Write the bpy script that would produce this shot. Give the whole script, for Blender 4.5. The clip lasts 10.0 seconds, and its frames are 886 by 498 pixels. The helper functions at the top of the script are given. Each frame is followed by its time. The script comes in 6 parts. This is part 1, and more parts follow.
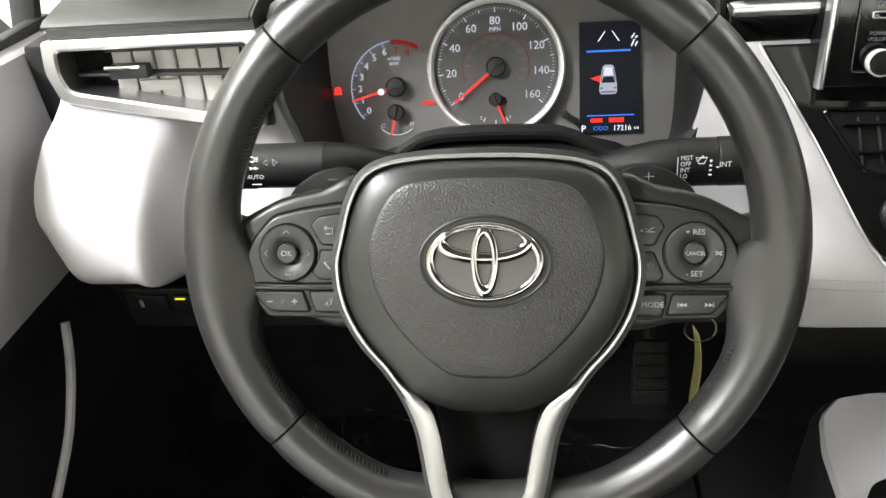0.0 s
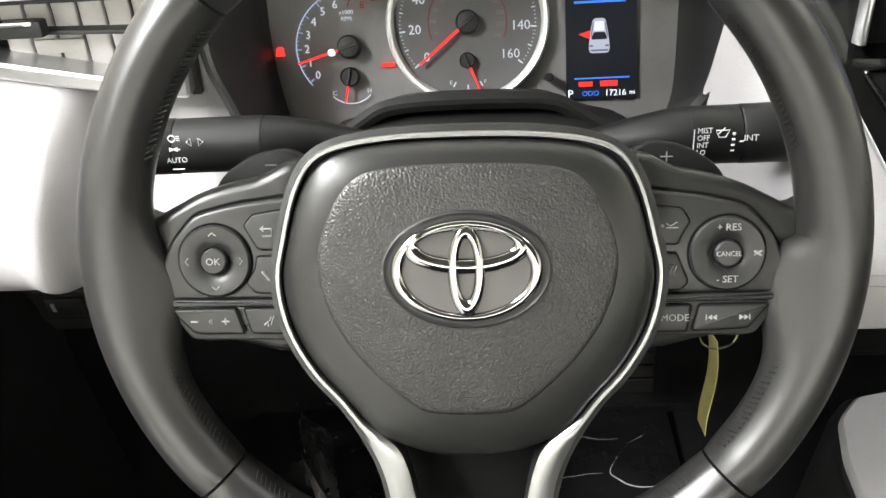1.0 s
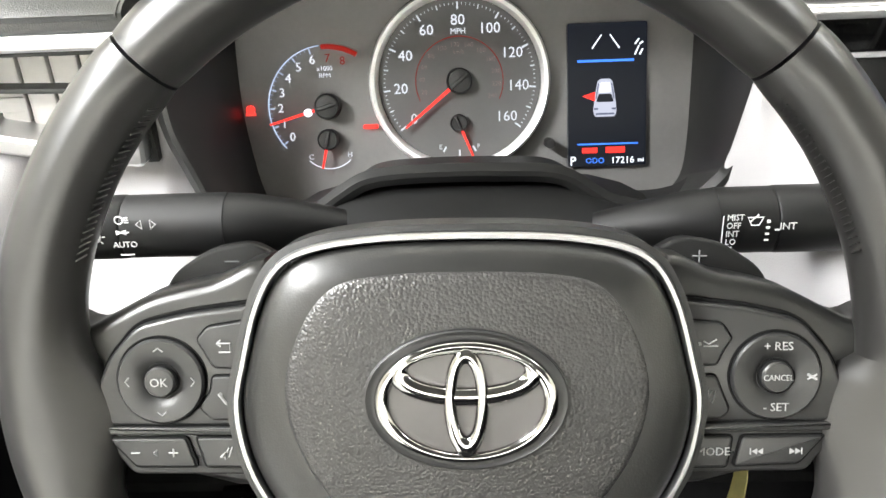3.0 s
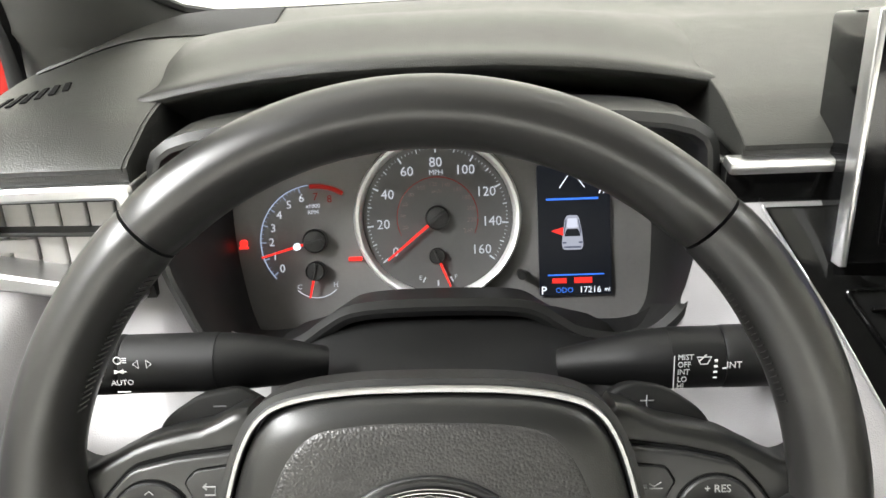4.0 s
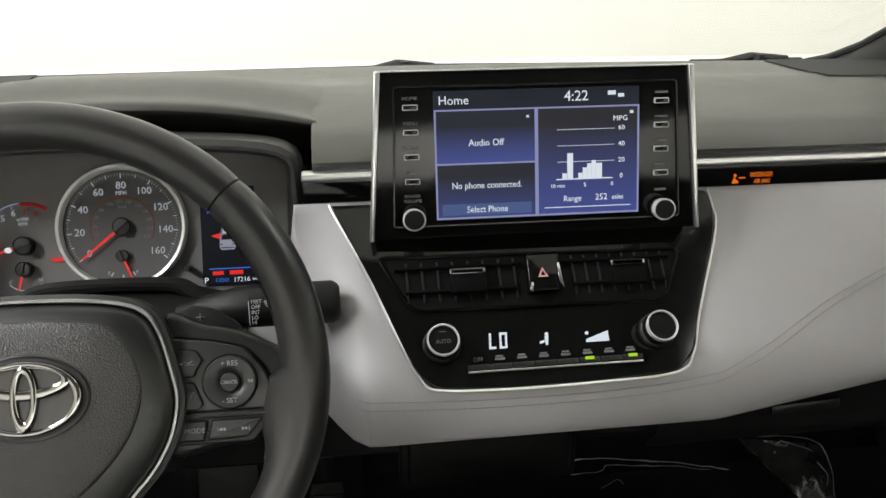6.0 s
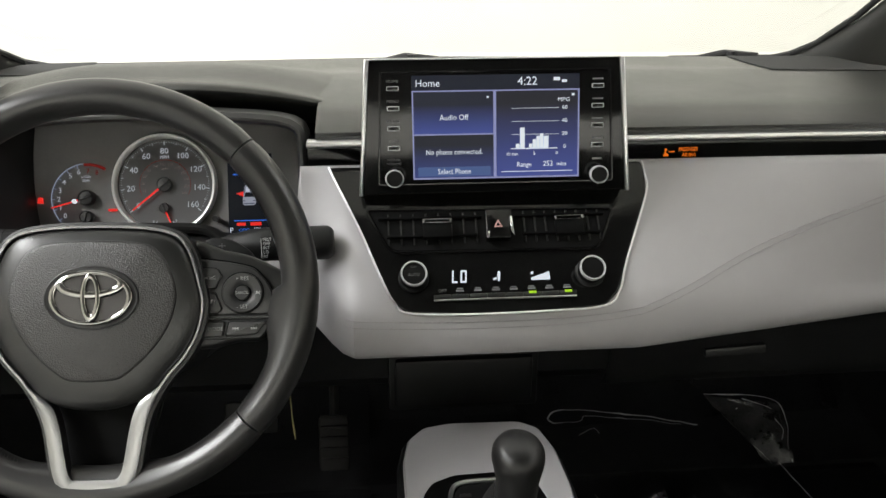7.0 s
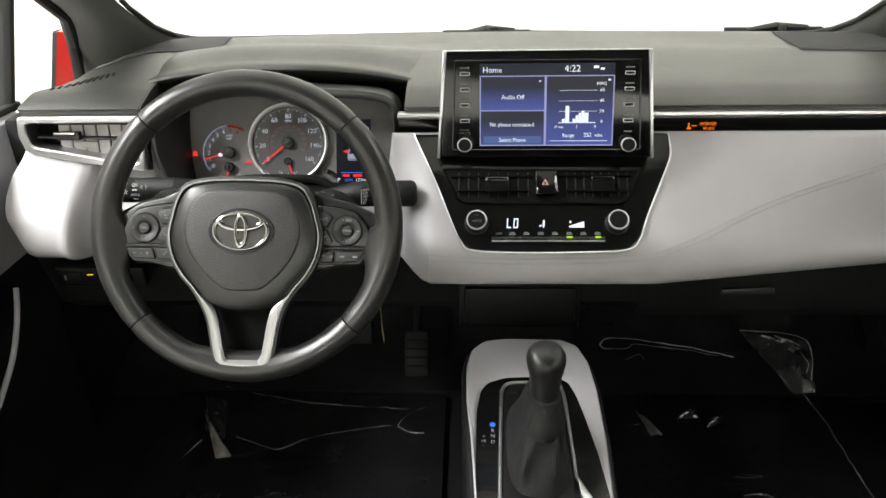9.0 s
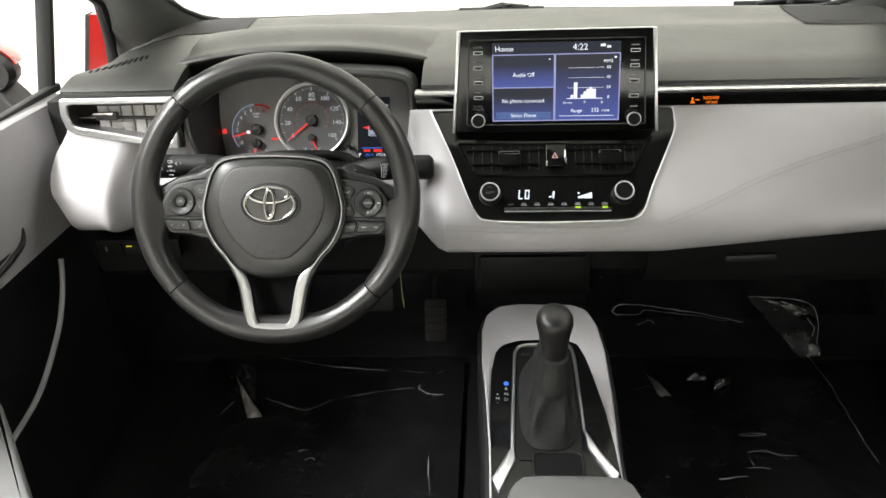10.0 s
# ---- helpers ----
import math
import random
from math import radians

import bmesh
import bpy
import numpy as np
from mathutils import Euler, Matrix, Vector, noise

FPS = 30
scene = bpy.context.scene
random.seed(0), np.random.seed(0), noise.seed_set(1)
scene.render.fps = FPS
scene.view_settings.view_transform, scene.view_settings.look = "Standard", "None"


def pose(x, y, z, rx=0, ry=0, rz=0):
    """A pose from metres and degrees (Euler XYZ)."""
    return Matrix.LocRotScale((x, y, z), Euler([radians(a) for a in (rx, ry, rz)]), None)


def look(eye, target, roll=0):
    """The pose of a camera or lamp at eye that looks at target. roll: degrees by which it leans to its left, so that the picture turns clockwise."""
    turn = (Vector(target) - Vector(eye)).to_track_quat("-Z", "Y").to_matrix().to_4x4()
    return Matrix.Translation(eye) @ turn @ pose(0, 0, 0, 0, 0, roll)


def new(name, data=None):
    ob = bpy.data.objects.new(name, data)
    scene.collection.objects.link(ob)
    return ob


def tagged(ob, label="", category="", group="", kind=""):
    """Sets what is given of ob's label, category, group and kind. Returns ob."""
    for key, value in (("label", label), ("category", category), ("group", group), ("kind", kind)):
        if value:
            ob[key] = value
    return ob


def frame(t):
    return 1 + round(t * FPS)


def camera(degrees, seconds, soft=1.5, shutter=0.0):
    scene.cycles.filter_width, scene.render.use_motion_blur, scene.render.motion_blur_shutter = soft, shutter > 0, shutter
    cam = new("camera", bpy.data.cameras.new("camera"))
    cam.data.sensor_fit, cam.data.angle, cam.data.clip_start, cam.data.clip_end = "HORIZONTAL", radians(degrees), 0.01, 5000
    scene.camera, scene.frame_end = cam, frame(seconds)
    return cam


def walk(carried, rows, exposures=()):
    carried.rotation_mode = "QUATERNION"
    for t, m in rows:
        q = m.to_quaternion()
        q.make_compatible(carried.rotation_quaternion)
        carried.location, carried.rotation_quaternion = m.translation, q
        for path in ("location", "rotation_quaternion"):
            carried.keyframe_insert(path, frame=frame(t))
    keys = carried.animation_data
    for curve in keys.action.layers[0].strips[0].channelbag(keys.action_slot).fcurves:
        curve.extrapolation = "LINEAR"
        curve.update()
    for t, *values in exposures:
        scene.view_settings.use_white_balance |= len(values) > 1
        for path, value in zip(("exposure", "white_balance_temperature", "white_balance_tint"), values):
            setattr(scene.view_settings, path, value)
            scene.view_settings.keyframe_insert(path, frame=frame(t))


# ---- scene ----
cam = camera(57.0, 10.0)
PATH = [
    (0, (0.025, -0.376, 1.129), (-0.196, 1.313, 0.08), -4.9),
    (0.5, (0.02, -0.325, 1.106), (-0.155, 1.35, 0.026), -4.6),
    (1, (0.01, -0.28, 1.093), (-0.116, 1.362, -0.042), -4.3),
    (1.5, (0.003, -0.251, 1.08), (-0.085, 1.368, -0.091), -3.0),
    (2, (0.002, -0.226, 1.068), (-0.09, 1.381, -0.119), -3.4),
    (2.5, (-0.003, -0.207, 1.056), (-0.046, 1.402, -0.13), -2.5),
    (3, (0.001, -0.209, 1.087), (-0.071, 1.475, 0.009), -2.9),
    (3.2, (0.0, -0.217, 1.106), (-0.084, 1.505, 0.094), -2.9),
    (4.3, (0.038, -0.233, 1.135), (0.013, 1.571, 0.271), -2.9),
    (4.5, (0.059, -0.245, 1.14), (0.146, 1.57, 0.305), -1.8),
    (5, (0.116, -0.288, 1.137), (0.425, 1.527, 0.354), -0.2),
    (5.5, (0.17, -0.358, 1.133), (0.508, 1.477, 0.412), 0.1),
    (5.7, (0.18, -0.396, 1.138), (0.479, 1.45, 0.427), -0.3),
    (6.8, (0.221, -0.595, 1.147), (0.429, 1.262, 0.434), 0.5),
    (7, (0.232, -0.627, 1.158), (0.4, 1.234, 0.443), 0.1),
    (7.5, (0.243, -0.707, 1.183), (0.269, 1.152, 0.445), -0.5),
    (8, (0.256, -0.767, 1.209), (0.218, 1.068, 0.414), -0.9),
    (8.5, (0.262, -0.808, 1.231), (0.217, 1.016, 0.411), -0.6),
    (9, (0.264, -0.84, 1.26), (0.193, 0.966, 0.403), -1.0),
    (9.5, (0.266, -0.88, 1.271), (0.169, 0.912, 0.388), -1.5),
    (10, (0.275, -0.901, 1.286), (0.15, 0.872, 0.37), -2.2),
]
EXPOSURES = [(0.0, 0.5), (1.0, 0.68), (2.0, 0.9), (2.6, 1.05), (3.2, 1.05), (4.3, 0.1), (5.0, -0.3), (5.5, -0.5), (7.0, -0.44), (8.5, -0.14), (10.0, 0.10)]
walk(cam, [(t, look(eye, target, roll)) for t, eye, target, roll in PATH], EXPOSURES)

# ---- light ----
world = bpy.data.worlds.new("booth_world")
scene.world = world
world.use_nodes = True
world.node_tree.nodes["Background"].inputs[0].default_value = (0.9, 0.95, 1.0, 1)
world.node_tree.nodes["Background"].inputs[1].default_value = 0.05


def area_lamp(name, loc, rot, sx, sy, watts, col=(0.985, 0.992, 0.985)):
    d = bpy.data.lights.new(name, "AREA")
    d.shape, d.size, d.size_y, d.energy, d.color = "RECTANGLE", sx, sy, watts, col
    ob = new(name, d)
    ob.matrix_world = pose(*loc, *rot)
    return ob


# None of these lamps is in view; strengths are set by resulting brightness.
LAMPS = [
    ("unseen_lamp", (0.34, 1.0, 3.3), (0, 0, 0), 4.6, 0.8, 20),
    # added wash that whitens the wall beyond the windscreen
    ("unseen_lamp", (0.34, 1.9, 3.2), (76, 0, 0), 8.0, 0.8, 118),
    ("unseen_lamp", (-2.0, -0.6, 3.0), (0, -38, 0), 0.5, 3.2, 320),
    ("unseen_lamp", (2.7, -0.6, 3.0), (0, 38, 0), 0.5, 3.2, 45),
    ("unseen_lamp", (0.34, -3.8, 2.9), (-50, 0, 0), 5.0, 1.4, 200),
    # added low fill through the rear opening for leather and wheel
    ("rear_fill", (0.34, -4.6, 1.8), (-84, 0, 0), 4.0, 0.5, 150),
]
for args in LAMPS:
    area_lamp(*args)

# ---- materials ----


def mat(name, base, rough=0.5, metal=0.0, vary=0.12, vscale=40.0, bump=0.0, bscale=400.0, bdist=0.0004, coat=0.0, voronoi=False, spec=0.5, rvar=0.1, tint=None):
    """A surface with variation at two scales in colour and gloss, and fine relief, all in metres."""
    m = bpy.data.materials.new(name)
    m.use_nodes = True
    nt = m.node_tree
    b = nt.nodes["Principled BSDF"]
    b.inputs["Metallic"].default_value = metal
    b.inputs["Coat Weight"].default_value = coat
    b.inputs["Coat Roughness"].default_value = 0.04
    b.inputs["Specular IOR Level"].default_value = spec
    tc = nt.nodes.new("ShaderNodeTexCoord")
    n1, n2 = nt.nodes.new("ShaderNodeTexNoise"), nt.nodes.new("ShaderNodeTexNoise")
    n1.inputs["Scale"].default_value, n2.inputs["Scale"].default_value = vscale, vscale * 9
    n1.inputs["Detail"].default_value, n2.inputs["Detail"].default_value = 3, 2
    for n in (n1, n2):
        nt.links.new(tc.outputs["Object"], n.inputs["Vector"])
    add = nt.nodes.new("ShaderNodeMath")
    add.operation = "MULTIPLY_ADD"
    add.inputs[1].default_value = 0.4
    nt.links.new(n2.outputs["Fac"], add.inputs[0])
    nt.links.new(n1.outputs["Fac"], add.inputs[2])
    ramp = nt.nodes.new("ShaderNodeMapRange")
    ramp.inputs["From Min"].default_value, ramp.inputs["From Max"].default_value = 0.4, 1.0
    nt.links.new(add.outputs[0], ramp.inputs["Value"])
    mix = nt.nodes.new("ShaderNodeMix")
    mix.data_type = "RGBA"
    hi = tint or base
    mix.inputs["A"].default_value = (*[c * (1 - vary) for c in base], 1)
    mix.inputs["B"].default_value = (*[min(1, c * (1 + vary)) for c in hi], 1)
    nt.links.new(ramp.outputs["Result"], mix.inputs["Factor"])
    nt.links.new(mix.outputs["Result"], b.inputs["Base Color"])
    rr = nt.nodes.new("ShaderNodeMapRange")
    rr.inputs["From Min"].default_value, rr.inputs["From Max"].default_value = 0.4, 1.0
    rr.inputs["To Min"].default_value, rr.inputs["To Max"].default_value = rough * (1 - rvar), min(1, rough * (1 + rvar))
    nt.links.new(add.outputs[0], rr.inputs["Value"])
    nt.links.new(rr.outputs["Result"], b.inputs["Roughness"])
    if bump:
        if voronoi:
            tx = nt.nodes.new("ShaderNodeTexVoronoi")
            tx.feature = "F1"
            out = tx.outputs["Distance"]
        else:
            tx = nt.nodes.new("ShaderNodeTexNoise")
            tx.inputs["Detail"].default_value = 3
            out = tx.outputs["Fac"]
        tx.inputs["Scale"].default_value = bscale
        nt.links.new(tc.outputs["Object"], tx.inputs["Vector"])
        bp = nt.nodes.new("ShaderNodeBump")
        bp.inputs["Strength"].default_value = bump
        bp.inputs["Distance"].default_value = bdist
        bp.invert = voronoi
        nt.links.new(out, bp.inputs["Height"])
        nt.links.new(bp.outputs["Normal"], b.inputs["Normal"])
    return m


def glow(name, col, strength):
    m = bpy.data.materials.new(name)
    m.use_nodes = True
    b = m.node_tree.nodes["Principled BSDF"]
    b.inputs["Base Color"].default_value = (0.01, 0.01, 0.01, 1)
    b.inputs["Roughness"].default_value = 0.3
    b.inputs["Specular IOR Level"].default_value = 0.12
    b.inputs["Emission Color"].default_value = (*col, 1)
    b.inputs["Emission Strength"].default_value = strength
    return m


def glow_fade(name, low, high, strength, axis, a, b_):
    """A backlit panel whose picture runs from one colour to another along an axis of the mesh."""
    m = glow(name, low, strength)
    nt = m.node_tree
    tc, sep, mr, mix = (nt.nodes.new(k) for k in ("ShaderNodeTexCoord", "ShaderNodeSeparateXYZ", "ShaderNodeMapRange", "ShaderNodeMix"))
    nt.links.new(tc.outputs["Object"], sep.inputs[0])
    nt.links.new(sep.outputs[axis], mr.inputs["Value"])
    mr.inputs["From Min"].default_value, mr.inputs["From Max"].default_value = a, b_
    mix.data_type = "RGBA"
    mix.inputs["A"].default_value, mix.inputs["B"].default_value = (*low, 1), (*high, 1)
    nt.links.new(mr.outputs["Result"], mix.inputs["Factor"])
    nt.links.new(mix.outputs["Result"], nt.nodes["Principled BSDF"].inputs["Emission Color"])
    return m


def glass(name, alpha_tint=(1, 1, 1), rough=0.0):
    m = bpy.data.materials.new(name)
    m.use_nodes = True
    nt = m.node_tree
    nt.nodes.remove(nt.nodes["Principled BSDF"])
    t, g, mx, fr = (nt.nodes.new(k) for k in ("ShaderNodeBsdfTransparent", "ShaderNodeBsdfGlossy", "ShaderNodeMixShader", "ShaderNodeFresnel"))
    t.inputs[0].default_value = (*alpha_tint, 1)
    g.inputs["Roughness"].default_value = rough
    fr.inputs[0].default_value = 1.45
    nt.links.new(fr.outputs[0], mx.inputs[0])
    nt.links.new(t.outputs[0], mx.inputs[1])
    nt.links.new(g.outputs[0], mx.inputs[2])
    nt.links.new(mx.outputs[0], nt.nodes["Material Output"].inputs[0])
    return m


M_RIM = mat("rim_leather", (0.0185, 0.018, 0.0175), 0.315, vary=0.08, vscale=30, rvar=0.04)
M_PAD = mat("airbag_grain", (0.0195, 0.0188, 0.0182), 0.36, vary=0.12, vscale=60, bump=0.60, bscale=820, bdist=0.0005, voronoi=True)
M_PADS = mat("airbag_smooth", (0.0095, 0.0095, 0.009), 0.34, vary=0.10, vscale=50, bump=0.16, bscale=1250, bdist=0.0002, voronoi=True, rvar=0.05)
M_STALK = mat("stalk_plastic", (0.0045, 0.0045, 0.0045), 0.5, vary=0.2, bump=0.2, bscale=1300, bdist=0.0001, spec=0.25)
M_KNOBF = mat("knob_black", (0.004, 0.004, 0.004), 0.5, vary=0.2, spec=0.15)
M_BLACK = mat("black_plastic", (0.010, 0.010, 0.010), 0.45, vary=0.2, bump=0.3, bscale=1300, bdist=0.0002)
M_SPOKE = mat("spoke_plastic", (0.015, 0.015, 0.015), 0.34, vary=0.12, bump=0.2, bscale=1600, bdist=0.0001)
M_BUTTON = mat("button_plastic", (0.0125, 0.0125, 0.0125), 0.42, vary=0.12, bump=0.15, bscale=1500, bdist=0.0001)
# near-black colour standing in for shade inside gaps, slots and recesses
M_SHADOW = mat("gap_shade", (0.004, 0.004, 0.004), 0.8, vary=0.2, spec=0.1)
M_LEATHER = mat("light_leather", (0.36, 0.352, 0.360), 0.48, vary=0.035, vscale=9, bump=0.35, bscale=1100, bdist=0.0003, voronoi=True, spec=0.4)
M_THREAD = mat("grey_thread", (0.27, 0.262, 0.262), 0.8, vary=0.1)
M_DASH = mat("dash_pad", (0.025, 0.0252, 0.0225), 0.40, vary=0.10, vscale=7, bump=0.5, bscale=1000, bdist=0.0004, voronoi=True, rvar=0.15)
M_DASHD = mat("dash_pad_dark", (0.034, 0.034, 0.032), 0.6, vary=0.10, vscale=9, bump=0.5, bscale=1000, bdist=0.0004, voronoi=True)
M_PIANO = mat("piano_black", (0.004, 0.004, 0.004), 0.10, vary=0.2, spec=0.35, rvar=0.35, vscale=60)
M_CHROME = mat("chrome", (0.86, 0.86, 0.87), 0.10, 1.0, vary=0.03, rvar=0.3)
M_BADGE = mat("badge_chrome", (0.30, 0.295, 0.29), 0.08, 1.0, vary=0.03, rvar=0.3)
M_PLATE = mat("badge_plate", (0.040, 0.037, 0.036), 0.30, vary=0.08)
M_SPK = mat("spoke_skin", (0.011, 0.011, 0.0105), 0.33, vary=0.08, rvar=0.05)
M_VANE = mat("vane_black", (0.003, 0.003, 0.003), 0.7, vary=0.2, spec=0.06)
M_VANE2 = mat("vane_grey", (0.012, 0.012, 0.012), 0.45, vary=0.2, spec=0.3)
M_VANEL = mat("vane_pale", (0.44, 0.43, 0.42), 0.55, vary=0.06, bump=0.1, bscale=900, bdist=0.0002)
M_FLAP = mat("clear_film", (0.032, 0.032, 0.034), 0.10, vary=0.6, vscale=30, bump=0.7, bscale=70, bdist=0.003, spec=0.9, rvar=0.5)
# black film made pale grey, glare put into the colour of two flaps
M_GLARE = mat("crease_glare", (0.16, 0.15, 0.145), 0.2, vary=0.5, vscale=40, bump=0.3, bscale=80, bdist=0.003, spec=0.8, rvar=0.5)
M_PEDAL = mat("pedal_rubber", (0.006, 0.0055, 0.005), 0.6, vary=0.15, spec=0.2)
M_KNOBL = mat("knob_leather", (0.0115, 0.0112, 0.011), 0.36, spec=0.4, vary=0.15, vscale=60, bump=0.25, bscale=900, bdist=0.0002, voronoi=True)
M_SATIN = mat("satin_silver", (0.66, 0.66, 0.67), 0.33, 1.0, vary=0.04, bump=0.05, bscale=2500, bdist=0.0001)
M_TRIM = mat("wheel_silver", (0.29, 0.29, 0.295), 0.32, 1.0, vary=0.02, rvar=0.02)
M_KNOB = mat("knob_chrome", (0.62, 0.62, 0.63), 0.32, 0.35, vary=0.03)
M_RING = mat("ring_silver", (0.88, 0.88, 0.88), 0.32, 0.2, vary=0.03)
M_DIAL = mat("dial_face", (0.165, 0.161, 0.158), 0.6, vary=0.1, bump=0.1, bscale=2000, bdist=0.0001)
M_SPEED = mat("speedometer_face", (0.082, 0.081, 0.081), 0.6, vary=0.1)
M_HOUSE = mat("cluster_housing", (0.013, 0.013, 0.0128), 0.42, vary=0.15, bump=0.2, bscale=1300, bdist=0.0002)
M_CARPET = mat("carpet", (0.010, 0.010, 0.0105), 0.95, vary=0.4, vscale=60, bump=1.0, bscale=900, bdist=0.002, spec=0.1)
M_LOWER = mat("lower_trim", (0.0125, 0.0125, 0.013), 0.5, spec=0.22, vary=0.25, vscale=15, bump=0.4, bscale=900, bdist=0.0003)
M_BOOT = mat("boot_leather", (0.0105, 0.0103, 0.0102), 0.62, spec=0.3, vary=0.15, bump=0.5, bscale=700, bdist=0.0004, voronoi=True)
M_FILM = mat("black_film", (0.0085, 0.0085, 0.009), 0.16, vary=0.4, vscale=12, bump=0.3, bscale=25, bdist=0.005, rvar=0.4, spec=0.24)
# pale base colour stands in for glints along the black film's creases
M_GLINT = mat("film_glint", (0.52, 0.52, 0.53), 0.14, vary=0.3, vscale=40, bump=0.3, bscale=90, bdist=0.002, spec=0.7, rvar=0.5)
M_PILLAR = mat("pillar_trim", (0.115, 0.115, 0.108), 0.65, vary=0.06, bump=0.3, bscale=900, bdist=0.0003)
M_REST = mat("armrest_vinyl", (0.095, 0.095, 0.093), 0.6, vary=0.06, bump=0.3, bscale=900, bdist=0.0003)
M_ARM = mat("arm_pad", (0.17, 0.17, 0.17), 0.6, vary=0.06, bump=0.3, bscale=900, bdist=0.0003)
M_SEAL = mat("rubber_seal", (0.012, 0.012, 0.012), 0.6, vary=0.2)
M_WALL = mat("booth_wall", (0.83, 0.815, 0.755), 0.7, vary=0.02, vscale=1.2, bump=0.1, bscale=60, bdist=0.001)
M_FLOOR = mat("booth_floor", (0.55, 0.55, 0.54), 0.5, vary=0.05, vscale=2)
M_RED = mat("red_paint", (0.30, 0.012, 0.009), 0.25, vary=0.05, coat=0.8)
M_HEAD = mat("headliner", (0.22, 0.215, 0.205), 0.9, vary=0.05, bump=0.4, bscale=700, bdist=0.0006)
M_PRINT = mat("pale_print", (0.62, 0.61, 0.58), 0.7, vary=0.05)
M_WHITEP = mat("white_print", (0.50, 0.50, 0.50), 0.6, vary=0.03)
M_GREYP = mat("grey_print", (0.25, 0.25, 0.25), 0.6, vary=0.05)
M_DIMP = mat("dim_print", (0.12, 0.12, 0.125), 0.6, vary=0.05)
M_TAG = mat("yellow_tag", (0.55, 0.50, 0.20), 0.5, vary=0.15, vscale=80)
M_GLASS = glass("clear_glass", (0.96, 0.97, 0.97))
G_WHITE = glow("white_light", (0.85, 0.92, 1.0), 1.1)
G_DIALW = glow("dial_white", (0.85, 0.9, 1.0), 0.55)
G_DIALD = glow("dial_dim", (0.75, 0.58, 0.58), 0.20)
G_DIALB = glow("dial_blue", (0.62, 0.74, 1.0), 0.42)
G_RED = glow("red_light", (1.0, 0.035, 0.025), 0.95)
G_REDD = glow("red_light_dim", (1.0, 0.05, 0.035), 0.16)
G_AMBER = glow("amber_light", (1.0, 0.20, 0.01), 0.95)
G_BLUE = glow("blue_light", (0.05, 0.22, 1.0), 0.9)
G_GREEN = glow("green_light", (0.55, 0.95, 0.03), 0.9)
G_LCD = glow("screen_black", (0.012, 0.016, 0.035), 0.7)
G_LINE = glow("screen_line", (0.42, 0.45, 0.80), 0.75)
G_TILE = glow_fade("screen_tile", (0.06, 0.09, 0.36), (0.015, 0.018, 0.035), 0.95, "Y", 0.0, 0.030)
G_TILE2 = glow_fade("screen_tile_low", (0.045, 0.07, 0.28), (0.014, 0.016, 0.03), 0.85, "Y", -0.046, -0.012)
G_TILE3 = glow_fade("screen_tile_graph", (0.06, 0.09, 0.38), (0.02, 0.02, 0.03), 0.9, "Y", -0.046, 0.030)
G_BAR = glow("screen_button", (0.07, 0.13, 0.34), 0.9)
G_MFD = glow("display_black", (0.006, 0.008, 0.014), 0.6)
G_CAR = glow("display_car", (0.55, 0.58, 0.70), 0.6)
G_CARL = glow("display_car_light", (0.72, 0.75, 0.88), 0.8)
G_CARD = glow("display_car_dark", (0.16, 0.18, 0.27), 0.5)
G_YLED = glow("yellow_led", (0.9, 0.75, 0.03), 0.8)

# ---- shape helpers ----


def part(name, bm, material, parent=None, label="", smooth=True, m=None):
    me = bpy.data.meshes.new(name)
    bmesh.ops.recalc_face_normals(bm, faces=bm.faces)
    if smooth:
        for f in bm.faces:
            f.smooth = True
        for e in bm.edges:
            if len(e.link_faces) == 2 and e.calc_face_angle(0) > 0.6:
                e.smooth = False
    bm.to_mesh(me)
    bm.free()
    me.materials.append(material)
    ob = new(name, me)
    if parent is not None:
        ob.parent = parent
    if m is not None:
        ob.matrix_basis = m
    if label:
        ob["label"] = label
    return ob


def thing(name, label, category, m=None, group="", kind=""):
    ob = new(name)
    ob.empty_display_size = 0.02
    if m is not None:
        ob.matrix_basis = m
    return tagged(ob, label, category, group, kind)


def plane_at(o, tilt):
    """A frame whose x runs to the right, y up along a face that leans back by tilt degrees, z out of the face to the rear."""
    return pose(*o, 90 - tilt, 0, 0)


def catmull(pts, n=6, closed=True):
    out, k = [], len(pts)
    for i in range(k if closed else k - 1):
        p = [Vector((*pts[(i + d) % k if closed else min(max(i + d, 0), k - 1)],)) for d in (-1, 0, 1, 2)]
        for j in range(n):
            t = j / n
            out.append(0.5 * (2 * p[1] + (p[2] - p[0]) * t + (2 * p[0] - 5 * p[1] + 4 * p[2] - p[3]) * t * t + (3 * p[1] - p[0] - 3 * p[2] + p[3]) * t**3))
    if not closed:
        out.append(Vector((*pts[-1],)))
    return [tuple(v) for v in out]


def rounded(pts, r, n=4):
    """A polygon with rounded corners."""
    out, k = [], len(pts)
    for i in range(k):
        p, a, b = Vector(pts[i]), Vector(pts[i - 1]), Vector(pts[(i + 1) % k])
        d = min(r, (a - p).length * 0.45, (b - p).length * 0.45)
        s, e = p + (a - p).normalized() * d, p + (b - p).normalized() * d
        for j in range(n + 1):
            t = j / n
            out.append(tuple((1 - t) ** 2 * s + 2 * t * (1 - t) * p + t * t * e))
    return out


def area2(pts):
    return sum(pts[i - 1][0] * pts[i][1] - pts[i][0] * pts[i - 1][1] for i in range(len(pts)))


